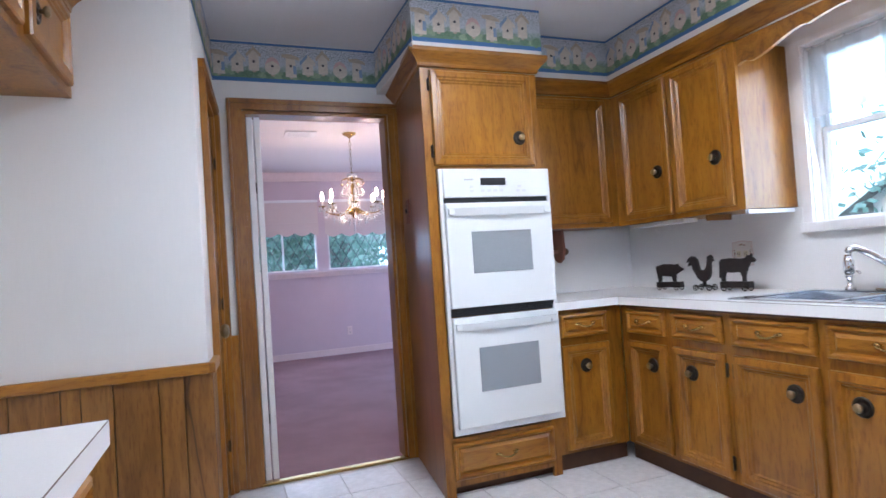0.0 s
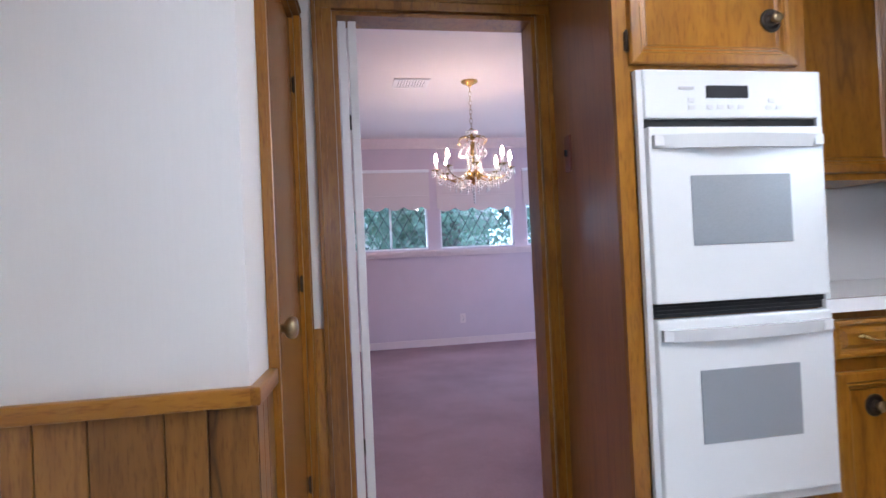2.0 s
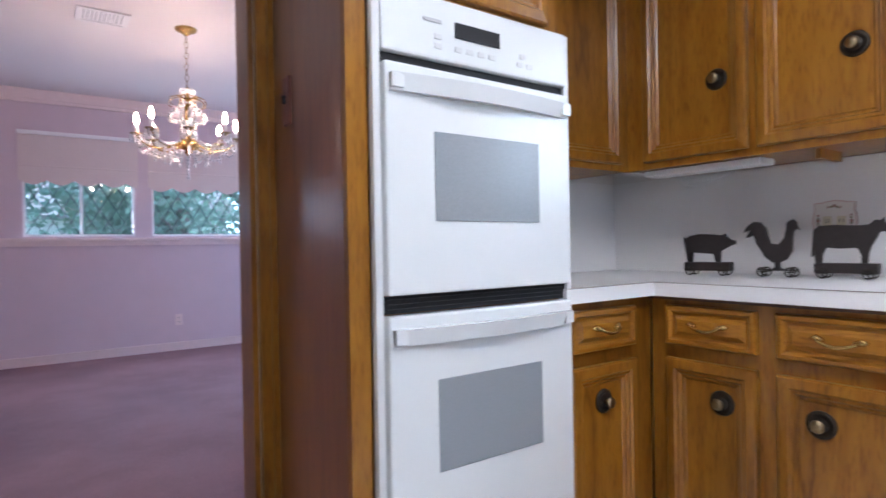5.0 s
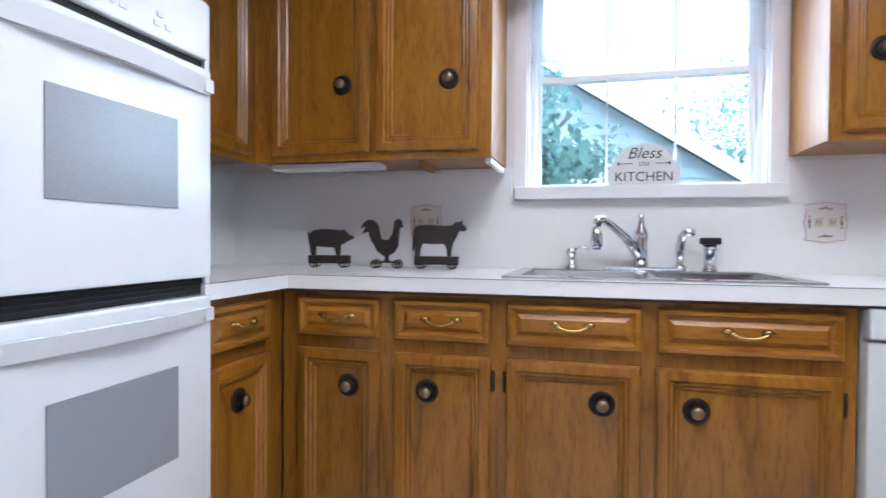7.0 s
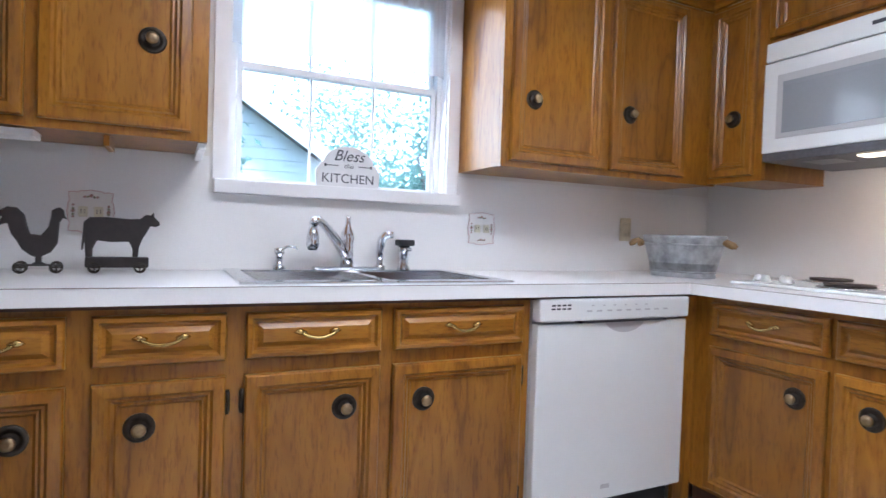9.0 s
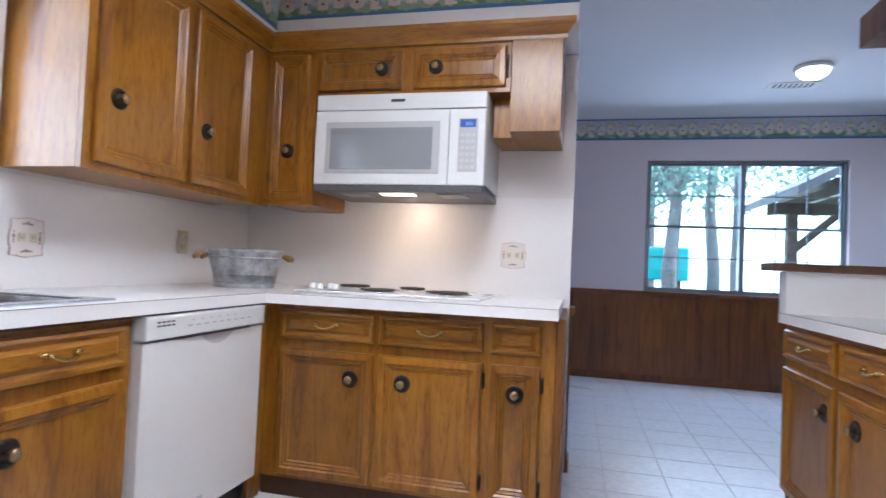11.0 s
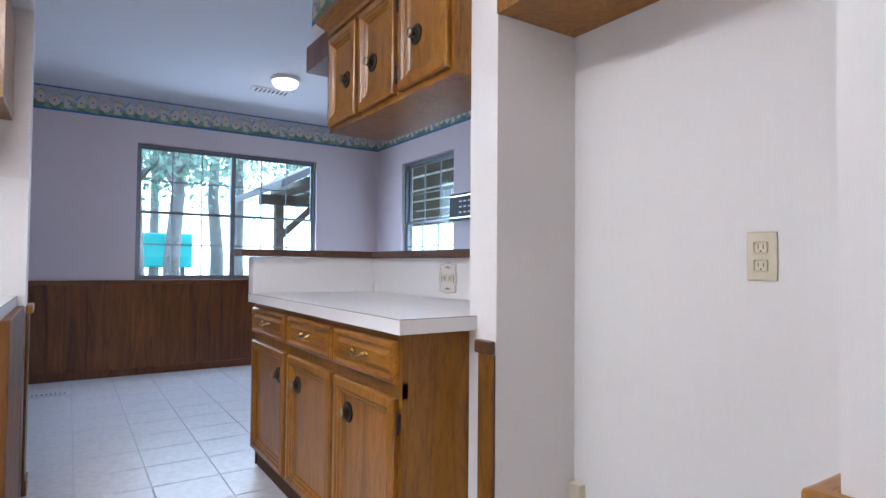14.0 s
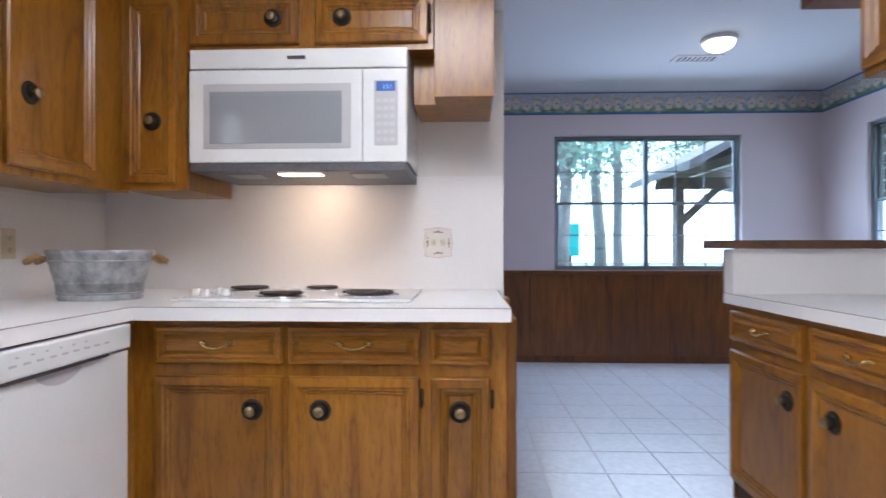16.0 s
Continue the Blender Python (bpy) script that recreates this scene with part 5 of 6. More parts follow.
outlet(pose(0.531, 3.218, 1.085, 0, 0, 90), "ivory duplex outlet on the alcove wall", w=0.072, h=0.118)
outlet(pose(3.978, 1.35, 1.11, 0, 0, -90), "ivory outlet behind the zinc tub")
outlet(pose(0.519, -2.1115, 0.41, 0, 0, 180), "black outlet in the dark wainscot", black)
outlet(pose(2.9, 9.199, 0.32, 0, 0, 0), "pale outlet low on the lilac wall", pinktrim)
solid("water_valve_box", bbox(0.5305, 0.56, 2.615, 2.66, 0.26, 0.36, 0.004), ivory, "small ivory utility box low in the alcove", "utility box")

# zinc tub with rope handles
tb = thing("zinc_tub", pose(3.63, 1.33, CT + 0.001, 0, 0, 20) @ Matrix.Diagonal((0.98, 1.05, 1.16, 1)), "oval galvanised zinc tub with rope handles on the worktop", "tub")
bm = bmesh.new()
loops = []
for r, z in ((0.13, 0), (0.135, 0.006), (0.13, 0.015), (0.14, 0.05), (0.155, 0.1), (0.166, 0.145), (0.172, 0.15), (0.172, 0.158), (0.166, 0.16), (0.16, 0.156), (0.135, 0.02), (0.0, 0.018)):
    loops.append([bm.verts.new((r * 1.08 * math.cos(q), r * 0.72 * math.sin(q), z)) for q in np.linspace(0, 2 * math.pi, 41)[:-1]])
for a, b in zip(loops, loops[1:]):
    for k in range(40):
        bm.faces.new((a[k], a[(k + 1) % 40], b[(k + 1) % 40], b[k])).smooth = True
bmesh.ops.remove_doubles(bm, verts=bm.verts, dist=1e-5)
part("tub", bm, zinc, tb)
for z, r in ((0.125, 0.1625), (0.022, 0.1345)):
    bm = bmesh.new()
    tube(bm, [(r * 1.08 * math.cos(q), r * 0.72 * math.sin(q), z) for q in np.linspace(0, 2 * math.pi, 41)], 0.0035, 6)
    part("hoop", bm, zinc, tb)
for s in (-1, 1):
    bm = bmesh.new()
    tube(bm, [(s * (0.18 + 0.03 * math.sin(q)), 0.03 * math.cos(q), 0.14 - 0.02 * math.sin(q)) for q in np.linspace(0.1, 3.04, 12)], 0.008, 8)
    tube(bm, [(s * 0.195, 0.03, 0.142), (s * 0.225, 0.035, 0.128), (s * 0.24, 0.035, 0.12)], [0.008, 0.013, 0.009], 8)
    part("rope_handle", bm, rope, tb)

# under-cabinet lamp with loose wires, and towel holder
ul = thing("under_cabinet_lamp", pose(3.73, 3.97, UB - 0.001), "white under-cabinet strip lamp with loose wires", "lamp")
part("housing", bbox(-0.05, 0.05, -0.22, 0.22, -0.022, 0.0, 0.004), white_paint, ul)
part("bracket", boxes((-0.06, 0.1, -0.4, -0.385, -0.03, 0.0)), oak, ul)
random.seed(8)
for k in range(3):
    bm = bmesh.new()
    tube(bm, [(0.06, 0.14 - 0.05 * j - 0.01 * k, -0.02 - 0.03 * math.sin(j * 0.7 + k * 0.4) - 0.008 * k) for j in range(5)], 0.0018, 5)
    part("wire", bm, white_paint, ul)
solid("cabinet_bottom_strip", bbox(3.66, 3.97, 3.318, 3.34, UB - 0.022, UB - 0.001, 0.002, 1), white_paint, "white strip under the end of the wall cabinet", "trim strip")
th = thing("towel_holder", pose(3.30, 4.42, 1.17), "reddish wooden paper towel holder with turned knob", "towel holder")
bm = bmesh.new()
slab(bm, [(0, -0.05, 0.134), (0, -0.06, 0.0), (0, -0.04, -0.05), (0, 0.0, -0.07), (0, 0.04, -0.05), (0, 0.06, 0.0), (0, 0.06, 0.134)], (0.018, 0, 0))
part("bracket", bm, terracotta, th)
bm = bmesh.new()
lathe(bm, [(0.012, 0.019), (0.01, 0.04), (0.02, 0.05), (0.022, 0.062), (0.012, 0.072)], (0, 0, 0), "x", 14)
part("turned_knob", bm, walnut, th)
bm = bmesh.new()
lathe(bm, [(0.012, -0.3), (0.012, -0.001)], (0, 0, 0), "x", 12)
part("dowel", bm, terracotta, th)
bm = bmesh.new()
slab(bm, [(-0.3, -0.05, 0.134), (-0.3, -0.06, 0.0), (-0.3, -0.04, -0.05), (-0.3, 0.0, -0.07), (-0.3, 0.04, -0.05), (-0.3, 0.06, 0.0), (-0.3, 0.06, 0.134)], (-0.018, 0, 0))
part("bracket", bm, terracotta, th)

# ---- ceiling fixtures ----
kl = thing("ceiling_light", pose(2.35, 2.65, CEIL_KITCHEN), "white ceiling light with a lit diffuser over the kitchen", "ceiling light")
part("frame", boxes((-0.33, 0.33, -0.63, -0.6, -0.09, -0.0005), (-0.33, 0.33, 0.6, 0.63, -0.09, -0.0005), (-0.33, -0.3, -0.6, 0.6, -0.09, -0.0005), (0.3, 0.33, -0.6, 0.6, -0.09, -0.0005)), white_paint, kl)
part("diffuser", boxes((-0.3, 0.3, -0.6, 0.6, -0.08, -0.07)), panel_glow, kl, "lit diffuser")
bl = thing("ceiling_light", pose(0.436, -0.74, CEIL) @ Matrix.Scale(0.8, 4), "round lit ceiling light with an opal glass bowl", "ceiling light")
bm = bmesh.new()
lathe(bm, [(0.15, -0.0005), (0.155, -0.02), (0.145, -0.035), (0.13, -0.036)], (0, 0, 0), "z", 28)
part("collar", bm, white_paint, bl)
bm = bmesh.new()
lathe(bm, [(0.132, -0.037), (0.128, -0.06), (0.11, -0.085), (0.075, -0.105), (0.03, -0.114), (0.004, -0.115)], (0, 0, 0), "z", 28)
part("glass_bowl", bm, globe_glow, bl, "lit opal glass bowl")


def vent(name, m, w, d, label, n=9):
    v = thing(name, m, label, "vent")
    part("frame", boxes((-w / 2, w / 2, -d / 2, -d / 2 + 0.02, -0.01, -0.0005), (-w / 2, w / 2, d / 2 - 0.02, d / 2, -0.01, -0.0005), (-w / 2, -w / 2 + 0.02, -d / 2 + 0.02, d / 2 - 0.02, -0.01, -0.0005), (w / 2 - 0.02, w / 2, -d / 2 + 0.02, d / 2 - 0.02, -0.01, -0.0005)), white_paint, v)
    part("backing", boxes((-w / 2 + 0.02, w / 2 - 0.02, -d / 2 + 0.02, d / 2 - 0.02, -0.002, -0.0005)), darkprint, v)
    for k in range(n):
        x = -w / 2 + 0.03 + (w - 0.06) * k / (n - 1)
        part("slat", boxes((x - 0.009, x + 0.009, -d / 2 + 0.021, d / 2 - 0.021, -0.0085, -0.0045)), white_paint, v)
    return v


vent("ceiling_vent", pose(2.09, 7.0, CEIL_DINING), 0.29, 0.24, "white slatted ceiling vent in the dining room", 11)
vent("ceiling_vent", pose(0.43, -1.16, CEIL), 0.36, 0.16, "white slatted ceiling vent in the breakfast room")
fv = vent("floor_vent", pose(2.03, -1.52, 0.001, 180, 0, 0), 0.3, 0.12, "pale floor vent near the dark wainscot")

ic = thing("intercom", pose(-1.119, -0.24, 1.59, 0, 0, 90), "black wall intercom panel with a plated rim", "intercom")
part("panel", bbox(-0.26, 0.26, -0.045, -0.0005, -0.125, 0.125, 0.006), black, ic)
part("rim", boxes((-0.25, 0.25, -0.047, -0.0455, 0.095, 0.103)), chrome, ic)
part("rim", boxes((-0.25, 0.25, -0.047, -0.0455, -0.103, -0.095)), chrome, ic)
for i in range(4):
    for j in range(3):
        part("button", bbox(-0.1 + 0.07 * i, -0.06 + 0.07 * i, -0.048, -0.0456, -0.06 + 0.05 * j, -0.045 + 0.05 * j), greyprint, ic)
outlet(pose(-1.119, -0.05, 1.38, 0, 0, 90), "pale switch plate under the intercom", white_paint)

# ---- dining room ----
structure("dining_crown_moulding", boxes((-0.88, 5.42, 9.16, 9.1995, 2.43, CEIL_DINING - 0.0005), (-0.88, 5.42, 9.175, 9.1995, 2.40, 2.43)), pinktrim, "pale pink crown moulding")
structure("dining_baseboard", boxes((-0.88, 5.42, 9.182, 9.1995, 0.006, 0.075), (-0.88, 5.42, 9.176, 9.1995, 0.075, 0.09)), pinktrim, "pale pink baseboard")
structure("dining_sill", boxes((1.3, 4.9, 9.14, 9.1995, 1.135, 1.165), (1.3, 4.9, 9.17, 9.1995, 1.09, 1.135)), pinktrim, "pale pink window sill band")
leadm = plain("lead_came", (0.07, 0.07, 0.08), 0.6, 0.3, scale=40, amount=0.2)
for i, (a, b) in enumerate(((1.62, 2.52), (2.67, 3.6), (3.765, 4.69))):
    wd = tagged(thing("window_%d" % (i + 4), pose(a, 9.25, 0), "white window with a diamond leaded lattice", "setting"), kind="structure")
    w = b - a
    part("window_frame", boxes((0, w, -0.03, 0.04, 1.181, 1.2), (0, w, -0.03, 0.04, 2.09, 2.119), (0, 0.02, -0.03, 0.04, 1.2, 2.09), (w - 0.02, w, -0.03, 0.04, 1.2, 2.09)), white_paint, wd)
    halves = [(0.02, w / 2 - 0.012), (w / 2 + 0.012, w - 0.02)] if i != 1 else [(0.02, w - 0.02)]
    if i != 1:
        part("mullion", boxes((w / 2 - 0.0115, w / 2 + 0.0115, -0.01, 0.03, 1.2, 2.09)), white_paint, wd)
    for p, q in halves:
        g = part("pane", boxes((p, q, 0.008, 0.012, 1.2, 2.09)), glass, wd)
        g.visible_shadow = False
        bm = bmesh.new()
        sx, sz = 0.14, 0.24
        for sgn in (-1, 1):
            k = -8
            while k < 16:
                zs = []
                for u in np.linspace(0, 1, 2):
                    pass
                x0, z0 = p, 1.2 + k * sz / 1.0
                x1, z1 = q, z0 + (q - p) / sx * sz / 1.0
                if sgn < 0:
                    x0, x1 = q, p
                lo, hi = max(z0, 1.2), min(z1, 2.09)
                if hi - lo > 0.02:
                    f = lambda z: x0 + (x1 - x0) * (z - z0) / (z1 - z0)
                    tube(bm, [(f(lo), 0.003, lo), (f(hi), 0.003, hi)], 0.0045, 4)
                k += 1
        if len(bm.verts):
            part("lead_lattice", bm, leadm, g, "dark leaded diamond lattice")
        else:
            bm.free()
    sh = thing("roman_shade", pose(a, 9.185, 0), "cream fabric shade with a scalloped hem, half drawn", "window shade", "dining window shades")
    bm = bmesh.new()
    low = (1.665, 1.64, 1.68)[i]
    pts = [(-0.03, 0, 2.14), (-0.03, 0, low + 0.03)] + [(-0.03 + (w + 0.06) * u, 0, low + 0.035 - 0.045 * abs(math.sin(u * math.pi * 4.5))) for u in np.linspace(0.01, 0.99, 60)] + [(w + 0.03, 0, low + 0.03), (w + 0.03, 0, 2.14)]
    slab(bm, pts, (0, 0.006, 0))
    part("cloth", bm, shade_cloth, sh)
    for z in (1.82,):
        part("fold", bbox(-0.03, w + 0.03, -0.006, -0.0005, z, z + 0.012, 0.002, 1), shade_cloth, sh)
    part("head_rail", bbox(-0.035, w + 0.035, -0.02, -0.0005, 2.11, 2.145, 0.003), white_paint, sh)

ch = thing("chandelier", pose(2.568, 6.942, CEIL_DINING), "lit brass chandelier with candle bulbs and crystal drops", "chandelier")
bm = bmesh.new()
lathe(bm, [(0.07, -0.0005), (0.068, -0.012), (0.03, -0.03), (0.012, -0.045), (0.006, -0.05)], (0, 0, 0), "z", 20)
part("canopy", bm, brass, ch)
for k in range(9):
    bm = bmesh.new()
    z = -0.07 - 0.037 * k
    a = (1, 0) if k % 2 else (0, 1)
    tube(bm, [(a[0] * 0.011 * math.cos(q), a[1] * 0.011 * math.cos(q), z + 0.023 * math.sin(q)) for q in np.linspace(0, 2 * math.pi, 13)], 0.0025, 5)
    part("chain_link", bm, oldbrass, ch)
bm = bmesh.new()
lathe(bm, [(0.008, -0.39), (0.03, -0.41), (0.012, -0.43), (0.012, -0.47), (0.025, -0.5), (0.016, -0.56), (0.02, -0.66), (0.03, -0.72), (0.06, -0.76), (0.075, -0.785), (0.05, -0.82), (0.02, -0.84), (0.005, -0.86)], (0, 0, 0), "z", 18)
part("stem", bm, brass, ch)
drops = bmesh.new()
random.seed(21)


def bead(bm, x, y, z, r, h=None):
    h = (h or r) * 1.5
    r *= 1.5
    v = [bm.verts.new((x + dx * r, y + dy * r, z + dz * h)) for dx, dy, dz in ((1, 0, 0), (0, 1, 0), (-1, 0, 0), (0, -1, 0), (0, 0, 1), (0, 0, -1))]
    for i in range(4):
        bm.faces.new((v[i], v[(i + 1) % 4], v[4]))
        bm.faces.new((v[(i + 1) % 4], v[i], v[5]))


N = 8
for k in range(N):
    a = 2 * math.pi * (k + 0.8) / N
    c, s = math.cos(a), math.sin(a)
    bm = bmesh.new()
    tube(bm, [(r * c, r * s, z) for r, z in ((0.05, -0.765), (0.1, -0.80), (0.17, -0.815), (0.24, -0.80), (0.29, -0.765), (0.305, -0.735))], [0.008, 0.007, 0.006, 0.006, 0.006, 0.007], 8)
    arm = part("arm", bm, brass, ch)
    bm = bmesh.new()
    lathe(bm, [(0.01, -0.738), (0.035, -0.73), (0.04, -0.722), (0.02, -0.72), (0.013, -0.716)], (0.305 * c, 0.305 * s, 0), "z", 14)
    part("cup", bm, oldbrass, arm)
    bm = bmesh.new()
    lathe(bm, [(0.011, -0.7155), (0.011, -0.665)], (0.305 * c, 0.305 * s, 0), "z", 10)
    part("candle_sleeve", bm, white_paint, arm)
    bm = bmesh.new()
    lathe(bm, [(0.008, -0.6645), (0.013, -0.65), (0.0145, -0.638), (0.009, -0.61), (0.003, -0.588)], (0.305 * c, 0.305 * s, 0), "z", 12)
    part("candle_bulb", bm, *((ceramic, arm, "unlit candle bulb") if k in (1, 5) else (bulb_glow, arm, "lit candle bulb")))
    for j in range(6):
        q = 2 * math.pi * j / 6
        for d in range(3):
            bead(drops, 0.305 * c + 0.036 * math.cos(q), 0.305 * s + 0.036 * math.sin(q), -0.737 - 0.014 * d, 0.005 if d < 2 else 0.007, 0.007 if d < 2 else 0.016)
    a2 = a + math.pi / N
    for u in np.linspace(0, 1, 13):
        r = 0.30
        aa = a + (2 * math.pi / N) * u
        bead(drops, r * math.cos(aa), r * math.sin(aa), -0.745 - 0.085 * math.sin(math.pi * u), 0.007)
    for u in np.linspace(0.1, 1, 9):
        bead(drops, (0.06 + 0.22 * u) * math.cos(a2), (0.06 + 0.22 * u) * math.sin(a2), -0.80 - 0.05 * math.sin(math.pi * u) - 0.02, 0.007)
    for d in range(4):
        bead(drops, 0.2 * c, 0.2 * s, -0.83 - 0.02 * d, 0.006, 0.009)
        bead(drops, 0.12 * math.cos(a2), 0.12 * math.sin(a2), -0.84 - 0.022 * d, 0.007, 0.011)
    for u in np.linspace(0, 1, 11):
        bead(drops, (0.03 + 0.09 * math.sin(math.pi * u)) * math.cos(a2), (0.03 + 0.09 * math.sin(math.pi * u)) * math.sin(a2), -0.5 - 0.13 * u - 0.04 * math.sin(math.pi * u), 0.008)
    for u in np.linspace(0, 1, 9):
        bead(drops, 0.045 * math.cos(a2), 0.045 * math.sin(a2), -0.63 - 0.13 * u, 0.008)
    bm = bmesh.new()
    tube(bm, [(r * math.cos(a2), r * math.sin(a2), z) for r, z in ((0.015, -0.47), (0.06, -0.455), (0.11, -0.475), (0.125, -0.51), (0.1, -0.525))], 0.004, 6)
    part("scroll", bm, brass, ch)
for d in range(6):
    bead(drops, 0, 0, -0.88 - 0.024 * d, 0.009, 0.014)
for k in range(16):
    q = 2 * math.pi * k / 16
    bead(drops, 0.04 * math.cos(q), 0.04 * math.sin(q), -0.425, 0.009, 0.016)
dr = part("crystal_drops", drops, crystal, ch, "strings of clear crystal drops")
tagged(dr, kind="stuff")

# ---- outside ----
structure("ground", bbox(-60, 60, -60, 60, -0.5, -0.35), lawn, "dry lawn round the house")
# upright glowing sheets, added to brighten the sky seen through the windows
glow = material("glowing_sky_backdrop", (0.85, 0.93, 1.0), 1.0)
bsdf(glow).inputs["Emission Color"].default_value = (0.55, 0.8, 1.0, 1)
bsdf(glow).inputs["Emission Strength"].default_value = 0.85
structure("backdrop", boxes((-56, 56, -57, -56.5, -0.3, 40), (56.5, 57, -56, 56, -0.3, 40), (-56, 56, 56.5, 57, -0.3, 40), (-57, -56.5, -56, 56, -0.3, 40)), glow, "glowing backdrop sheets standing in for bright hazy sky")


def tree(x, y, h, r, trunk_r, label, seed, leaves=1500, low=0.35, size=0.16):
    """A tapered trunk with limbs and a loose crown of many small leaf blades."""
    rnd = random.Random(seed)
    t = thing("tree", pose(x, y, -0.36), label, "tree", "trees in the garden")
    bm = bmesh.new()
    pts = [(rnd.uniform(-0.06, 0.06) * k, rnd.uniform(-0.06, 0.06) * k, h * 0.9 * k / 6) for k in range(7)]
    tube(bm, pts, [trunk_r * (1 - 0.75 * k / 6) for k in range(7)], 9)
    tips = []
    for k in range(9):
        a = rnd.uniform(0, 6.28)
        z0 = h * rnd.uniform(low, 0.75)
        ln = r * rnd.uniform(0.6, 1.0)
        p0 = Vector((0, 0, z0))
        p1 = p0 + Vector((ln * 0.5 * math.cos(a), ln * 0.5 * math.sin(a), ln * 0.35))
        p2 = p0 + Vector((ln * math.cos(a), ln * math.sin(a), ln * rnd.uniform(0.2, 0.7)))
        tube(bm, [p0, p1, p2], [trunk_r * 0.35, trunk_r * 0.22, trunk_r * 0.06], 6)
        tips += [p1, p2, (p1 + p2) / 2]
    part("trunk", bm, bark, t)
    tips.append(Vector((0, 0, h * 0.95)))
    verts, faces = [], []
    for k in range(leaves):
        c = rnd.choice(tips) + Vector((rnd.gauss(0, 1), rnd.gauss(0, 1), rnd.gauss(0, 0.8))) * r * 0.28
        u = Vector((rnd.gauss(0, 1), rnd.gauss(0, 1), rnd.gauss(0, 1))).normalized() * size * rnd.uniform(0.6, 1.3)
        v = u.orthogonal() * 0.55
        n = len(verts)
        verts += [c - u, c + v, c + u, c - v]
        faces.append((n, n + 1, n + 2, n + 3))
    me = bpy.data.meshes.new("crown")
    me.from_pydata([tuple(p) for p in verts], [], faces)
    me.materials.append(leafmat)
    cr = new("crown", me)
    cr.parent = t
    tagged(cr, "loose green crown of small leaves", kind="stuff")
    return t


k = 0
for x, y, h, r in ((8.0, 3.75, 3.2, 0.75), (9.2, 4.5, 4.6, 1.2), (9.6, 3.6, 3.4, 0.8), (14, -2.0, 4.2, 1.8), (16, 0.6, 4.6, 2.0), (13, -4.5, 5, 2.0), (20, -2, 6, 2.6)):
    tree(x, y, h, r, 0.1, "leafy tree beside the neighbouring house", 30 + k, 3200, 0.15, 0.07)
    k += 1
for x, y, h, r in ((0.75, -9, 10, 1.6), (-0.1, -10.5, 10, 1.8), (1.7, -13, 11, 2.2), (-1.6, -13, 11, 2.2), (0.6, -16, 12, 2.4), (-3.2, -17, 12, 2.6), (-0.8, -20, 13, 2.8), (2.4, -19, 13, 2.8), (-5.5, -13, 9, 2.2), (-8.5, -3.5, 5, 2.0), (-9.5, -0.5, 5, 2.2), (-11, -6.5, 6, 2.4)):
    tree(x, y, h, r, 0.2, "tall slim garden tree with a bare trunk", 60 + k, 2400, 0.3, 0.075)
    k += 1
for x, y, h, r in ((0.6, 17, 5.5, 2.2), (4.4, 17, 5, 2.2), (6.8, 19, 6, 2.6), (9.5, 21, 7, 2.8), (-2.5, 23, 7, 2.8), (5.6, 24, 7, 3.0)):
    tree(x, y, h, r, 0.22, "broad leafy street tree", 90 + k, 6000, 0.12, 0.085)
    k += 1

nb = thing("neighbour_house", pose(11.2, 0, -0.36), "white clapboard gabled house next door", "house")
bm = bmesh.new()
slab(bm, [(0, 0.6, 0), (0, 7.4, 0), (0, 7.4, 2.15), (0, 4.0, 4.38), (0, 0.6, 2.15)], (6, 0, 0))
part("wall", bm, siding, nb)
for j in range(24):
    z = 0.18 * j
    cut = max(0.0, z + 0.17 - 2.15) * 1.52
    if cut < 3.3:
        part("siding_board", boxes((-0.03, -0.001, 0.6 + cut, 7.4 - cut, z, z + 0.17)), siding, nb)
for sgn in (-1, 1):
    bm = bmesh.new()
    y1 = 4.0 + sgn * 3.9
    slab(bm, [(-0.4, 4.0, 4.5), (-0.4, y1, 1.96), (-0.4, y1, 1.82), (-0.4, 4.0, 4.36)], (6.8, 0, 0))
    part("roof", bm, roofing, nb)
    bm = bmesh.new()
    slab(bm, [(-0.45, 4.0, 4.54), (-0.45, y1, 2.0), (-0.45, y1, 1.76), (-0.45, 4.0, 4.3)], (0.045, 0, 0))
    part("barge_board", bm, siding, nb)
part("chimney", bbox(6.5, 7.0, 0.9, 1.3, 0, 3.6), roofing, nb)
fh = thing("street_house", pose(-1.0, 27, -0.36), "pale house across the street behind trees", "house")
part("wall", boxes((0, 9, 0, 6, 0, 2.6)), siding, fh)
bm = bmesh.new()
slab(bm, [(-0.4, -0.5, 2.55), (9.4, -0.5, 2.55), (9.4, 3, 4.4), (-0.4, 3, 4.4)], (0, 0, 0.15))
part("roof", bm, roofing, fh)
for x in (1.2, 4.0, 6.6):
    w_ = part("window", boxes((x, x + 1.0, -0.04, -0.001, 1.0, 2.1)), white_paint, fh)
    part("pane", boxes((x + 0.08, x + 0.92, -0.05, -0.041, 1.08, 2.02)), ovenglass, w_)

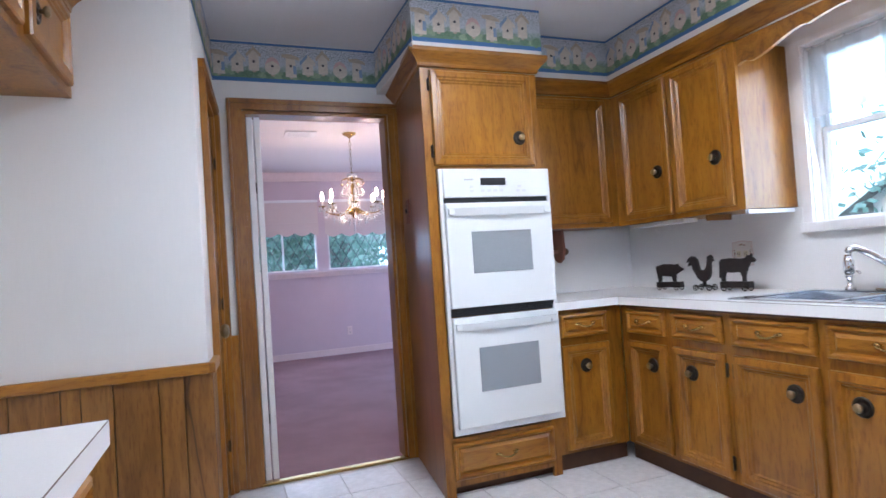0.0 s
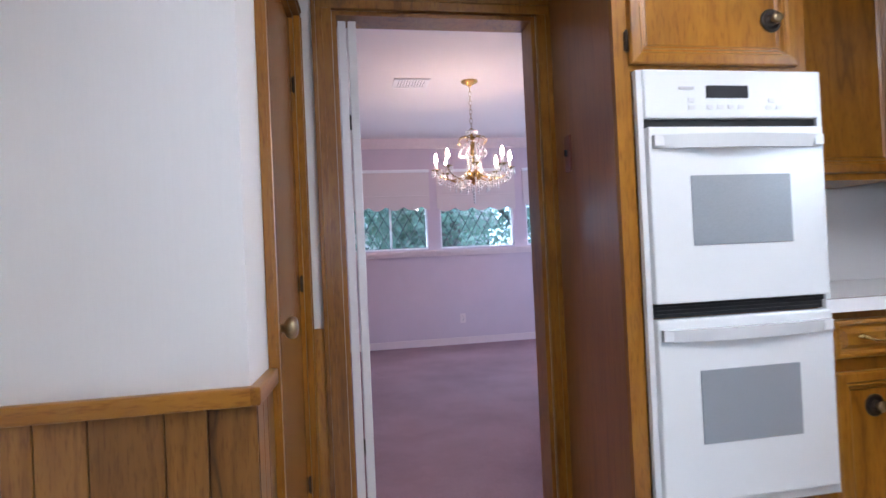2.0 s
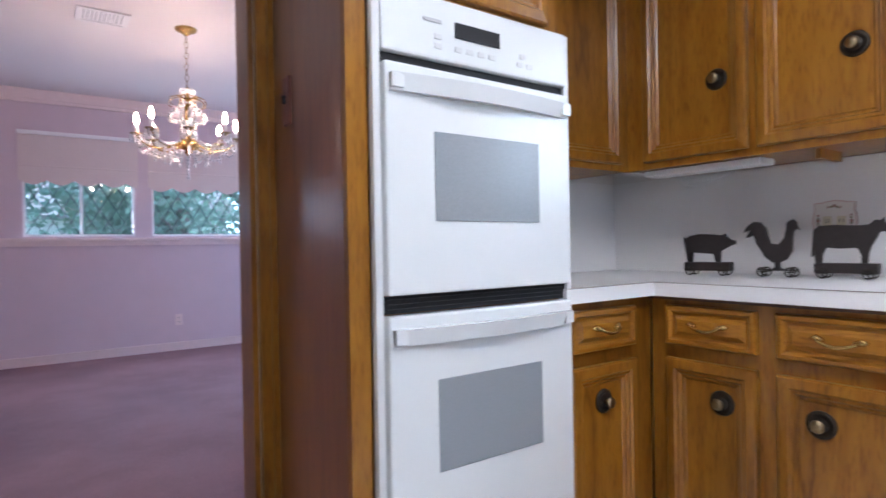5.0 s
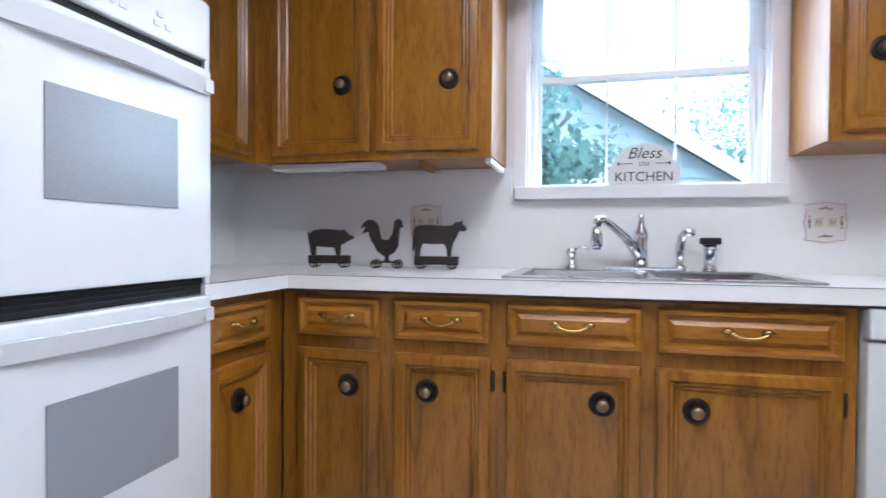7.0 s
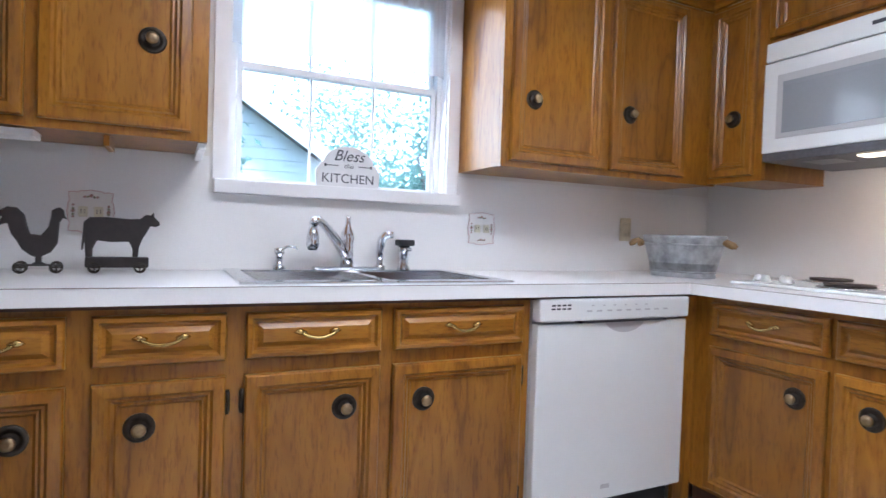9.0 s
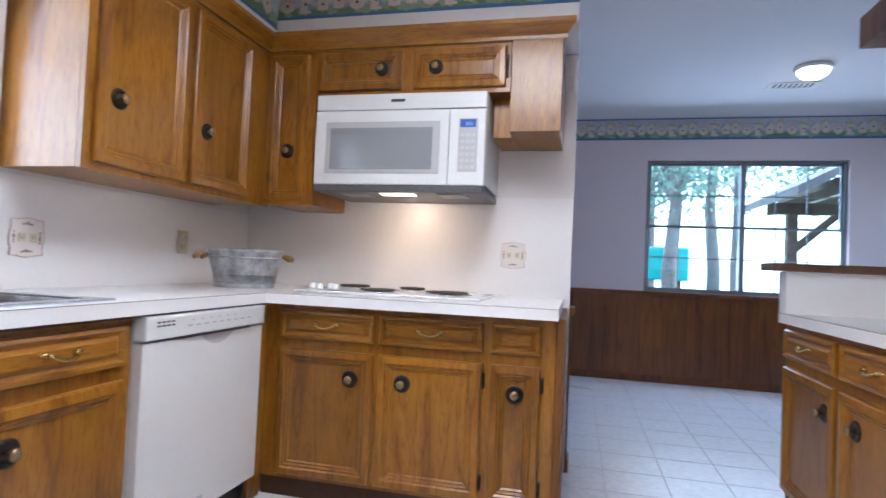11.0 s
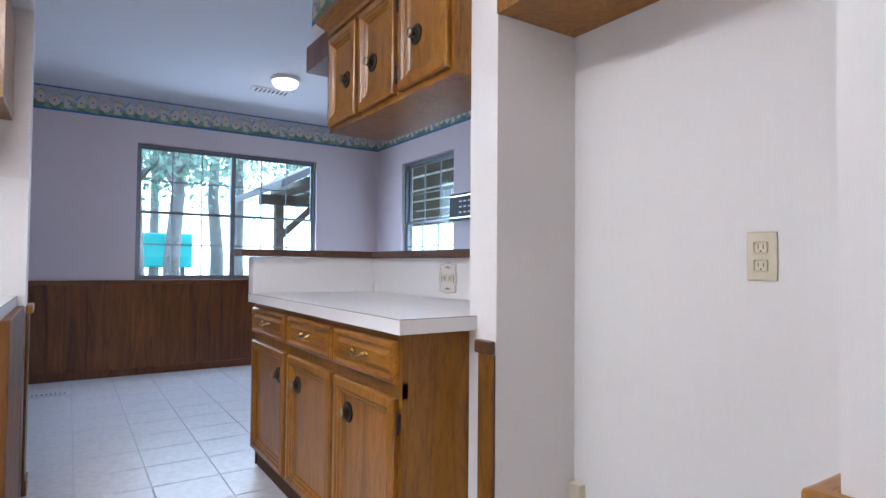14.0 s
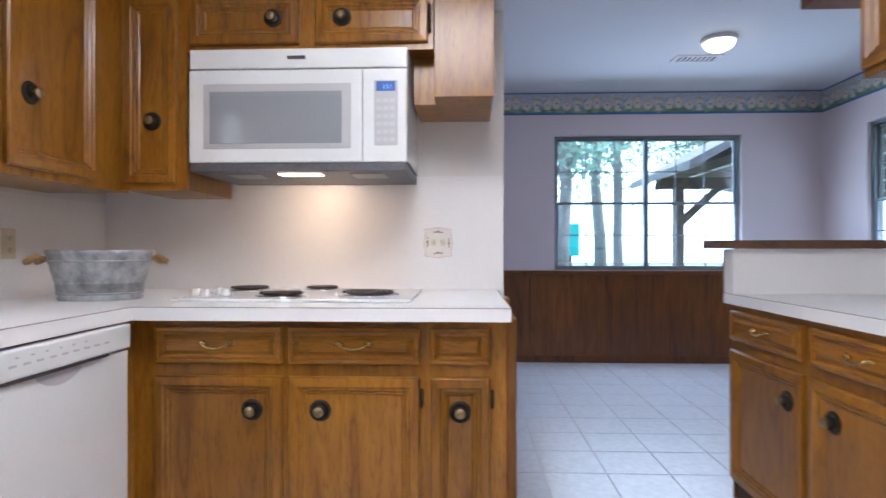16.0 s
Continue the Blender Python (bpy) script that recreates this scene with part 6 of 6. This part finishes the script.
pr = thing("porch_roof", pose(0, 0, 0), "weathered timber porch roof with a braced post", "porch")
part("post", boxes((-0.96, -0.83, -5.2, -5.07, -0.36, 1.99)), porchwood, pr)
part("beam", boxes((-4.5, -0.6, -5.24, -5.02, 1.99, 2.14)), porchwood, pr)
bm = bmesh.new()
slab(bm, [(-0.96, -5.18, 1.45), (-0.96, -5.18, 1.58), (-1.4, -5.18, 1.99), (-1.53, -5.18, 1.99)], (0, 0.1, 0))
part("brace", bm, porchwood, pr)
bm = bmesh.new()
slab(bm, [(-0.35, -5.7, 2.03), (-3.2, -5.7, 3.55), (-3.2, -5.7, 3.65), (-0.35, -5.7, 2.13)], (0, 2.4, 0))
part("roof", bm, roofing, pr)
for j in range(5):
    x = -0.75 - 0.6 * j
    part("rafter", boxes((x - 0.03, x + 0.03, -5.65, -5.25, 2.02, 2.12)), porchwood, pr)
bm = bmesh.new()
slab(bm, [(-1.45, -7.5, 2.42), (-4.3, -7.5, 1.85), (-4.3, -7.5, 1.95), (-1.45, -7.5, 2.52)], (0, 9.0, 0))
part("porch_ceiling", bm, porchwood, pr, "tan boarded porch ceiling")
for j in range(7):
    bm = bmesh.new()
    x = -1.7 - 0.42 * j
    z = 2.42 - 0.2 * (-1.45 - x)
    slab(bm, [(x, -7.4, z - 0.012), (x - 0.04, -7.4, z - 0.02), (x - 0.04, -7.4, z - 0.004), (x, -7.4, z + 0.002)], (0, 8.8, 0))
    part("batten", bm, white_paint, pr)
part("post", boxes((-4.25, -4.1, -4.6, -4.45, -0.36, 1.86)), porchwood, pr)
tpl = thing("playhouse", pose(0.6, -11.5, -0.36), "teal covered playhouse among the trees", "playhouse")
part("cover", bbox(-1.2, 1.6, -0.6, 0.6, 1.28, 2.1, 0.05), teal, tpl)
for x in (-1.15, 1.5):
    part("post", boxes((x - 0.05, x + 0.05, -0.55, -0.45, 0, 1.28)), porchwood, tpl)
bu = bpy.data.meshes.new("flower_bed")
vv, ff = [], []
rnd = random.Random(4)
for q in range(1800):
    c = Vector((rnd.uniform(-3, 4), rnd.uniform(-12, -8), -0.35 + abs(rnd.gauss(0, 0.22))))
    u = Vector((rnd.gauss(0, 1), rnd.gauss(0, 1), rnd.gauss(0, 1))).normalized() * 0.08
    v = u.orthogonal() * 0.7
    n = len(vv)
    vv += [c - u, c + v, c + u, c - v]
    ff.append((n, n + 1, n + 2, n + 3))
bu.from_pydata([tuple(p) for p in vv], [], ff)
bu.materials.append(leafmat)
tagged(new("flower_bed", bu), "low leafy plants in the garden bed", "plants", kind="stuff")

# ---- vinyl floor squares, embossed in the sheet ----
T = 0.305
me = bpy.data.meshes.new("tile")
bm = bmesh.new()
g, e = 0.003, 0.012
box(bm, g, T - g, g, T - g, -0.004, 0.0)
bmesh.ops.recalc_face_normals(bm, faces=bm.faces)
bmesh.ops.bevel(bm, geom=[q for q in bm.edges if q.verts[0].co.z > -0.001 and q.verts[1].co.z > -0.001], offset=0.0022, segments=1, affect="EDGES")
bm.to_mesh(me)
bm.free()
me.materials.append(vinyl)
for i in range(-4, 12):
    for j in range(-7, 16):
        x, y = 0.05 + i * T, 0.02 + j * T
        if x + T < -1.13 or x > 3.4 or y + T < -2.1 or y > 4.63 or (x > 2.2 and y < 0.6) or (x < 0.3 and y > 2.4) or (x > 2.9 and y > 3.9):
            continue
        if x < -1.14 or y < -2.12 or y + T > 4.65:
            continue
        o = new("tile", me)
        o.location = (x, y, 0)
        o.parent = floor
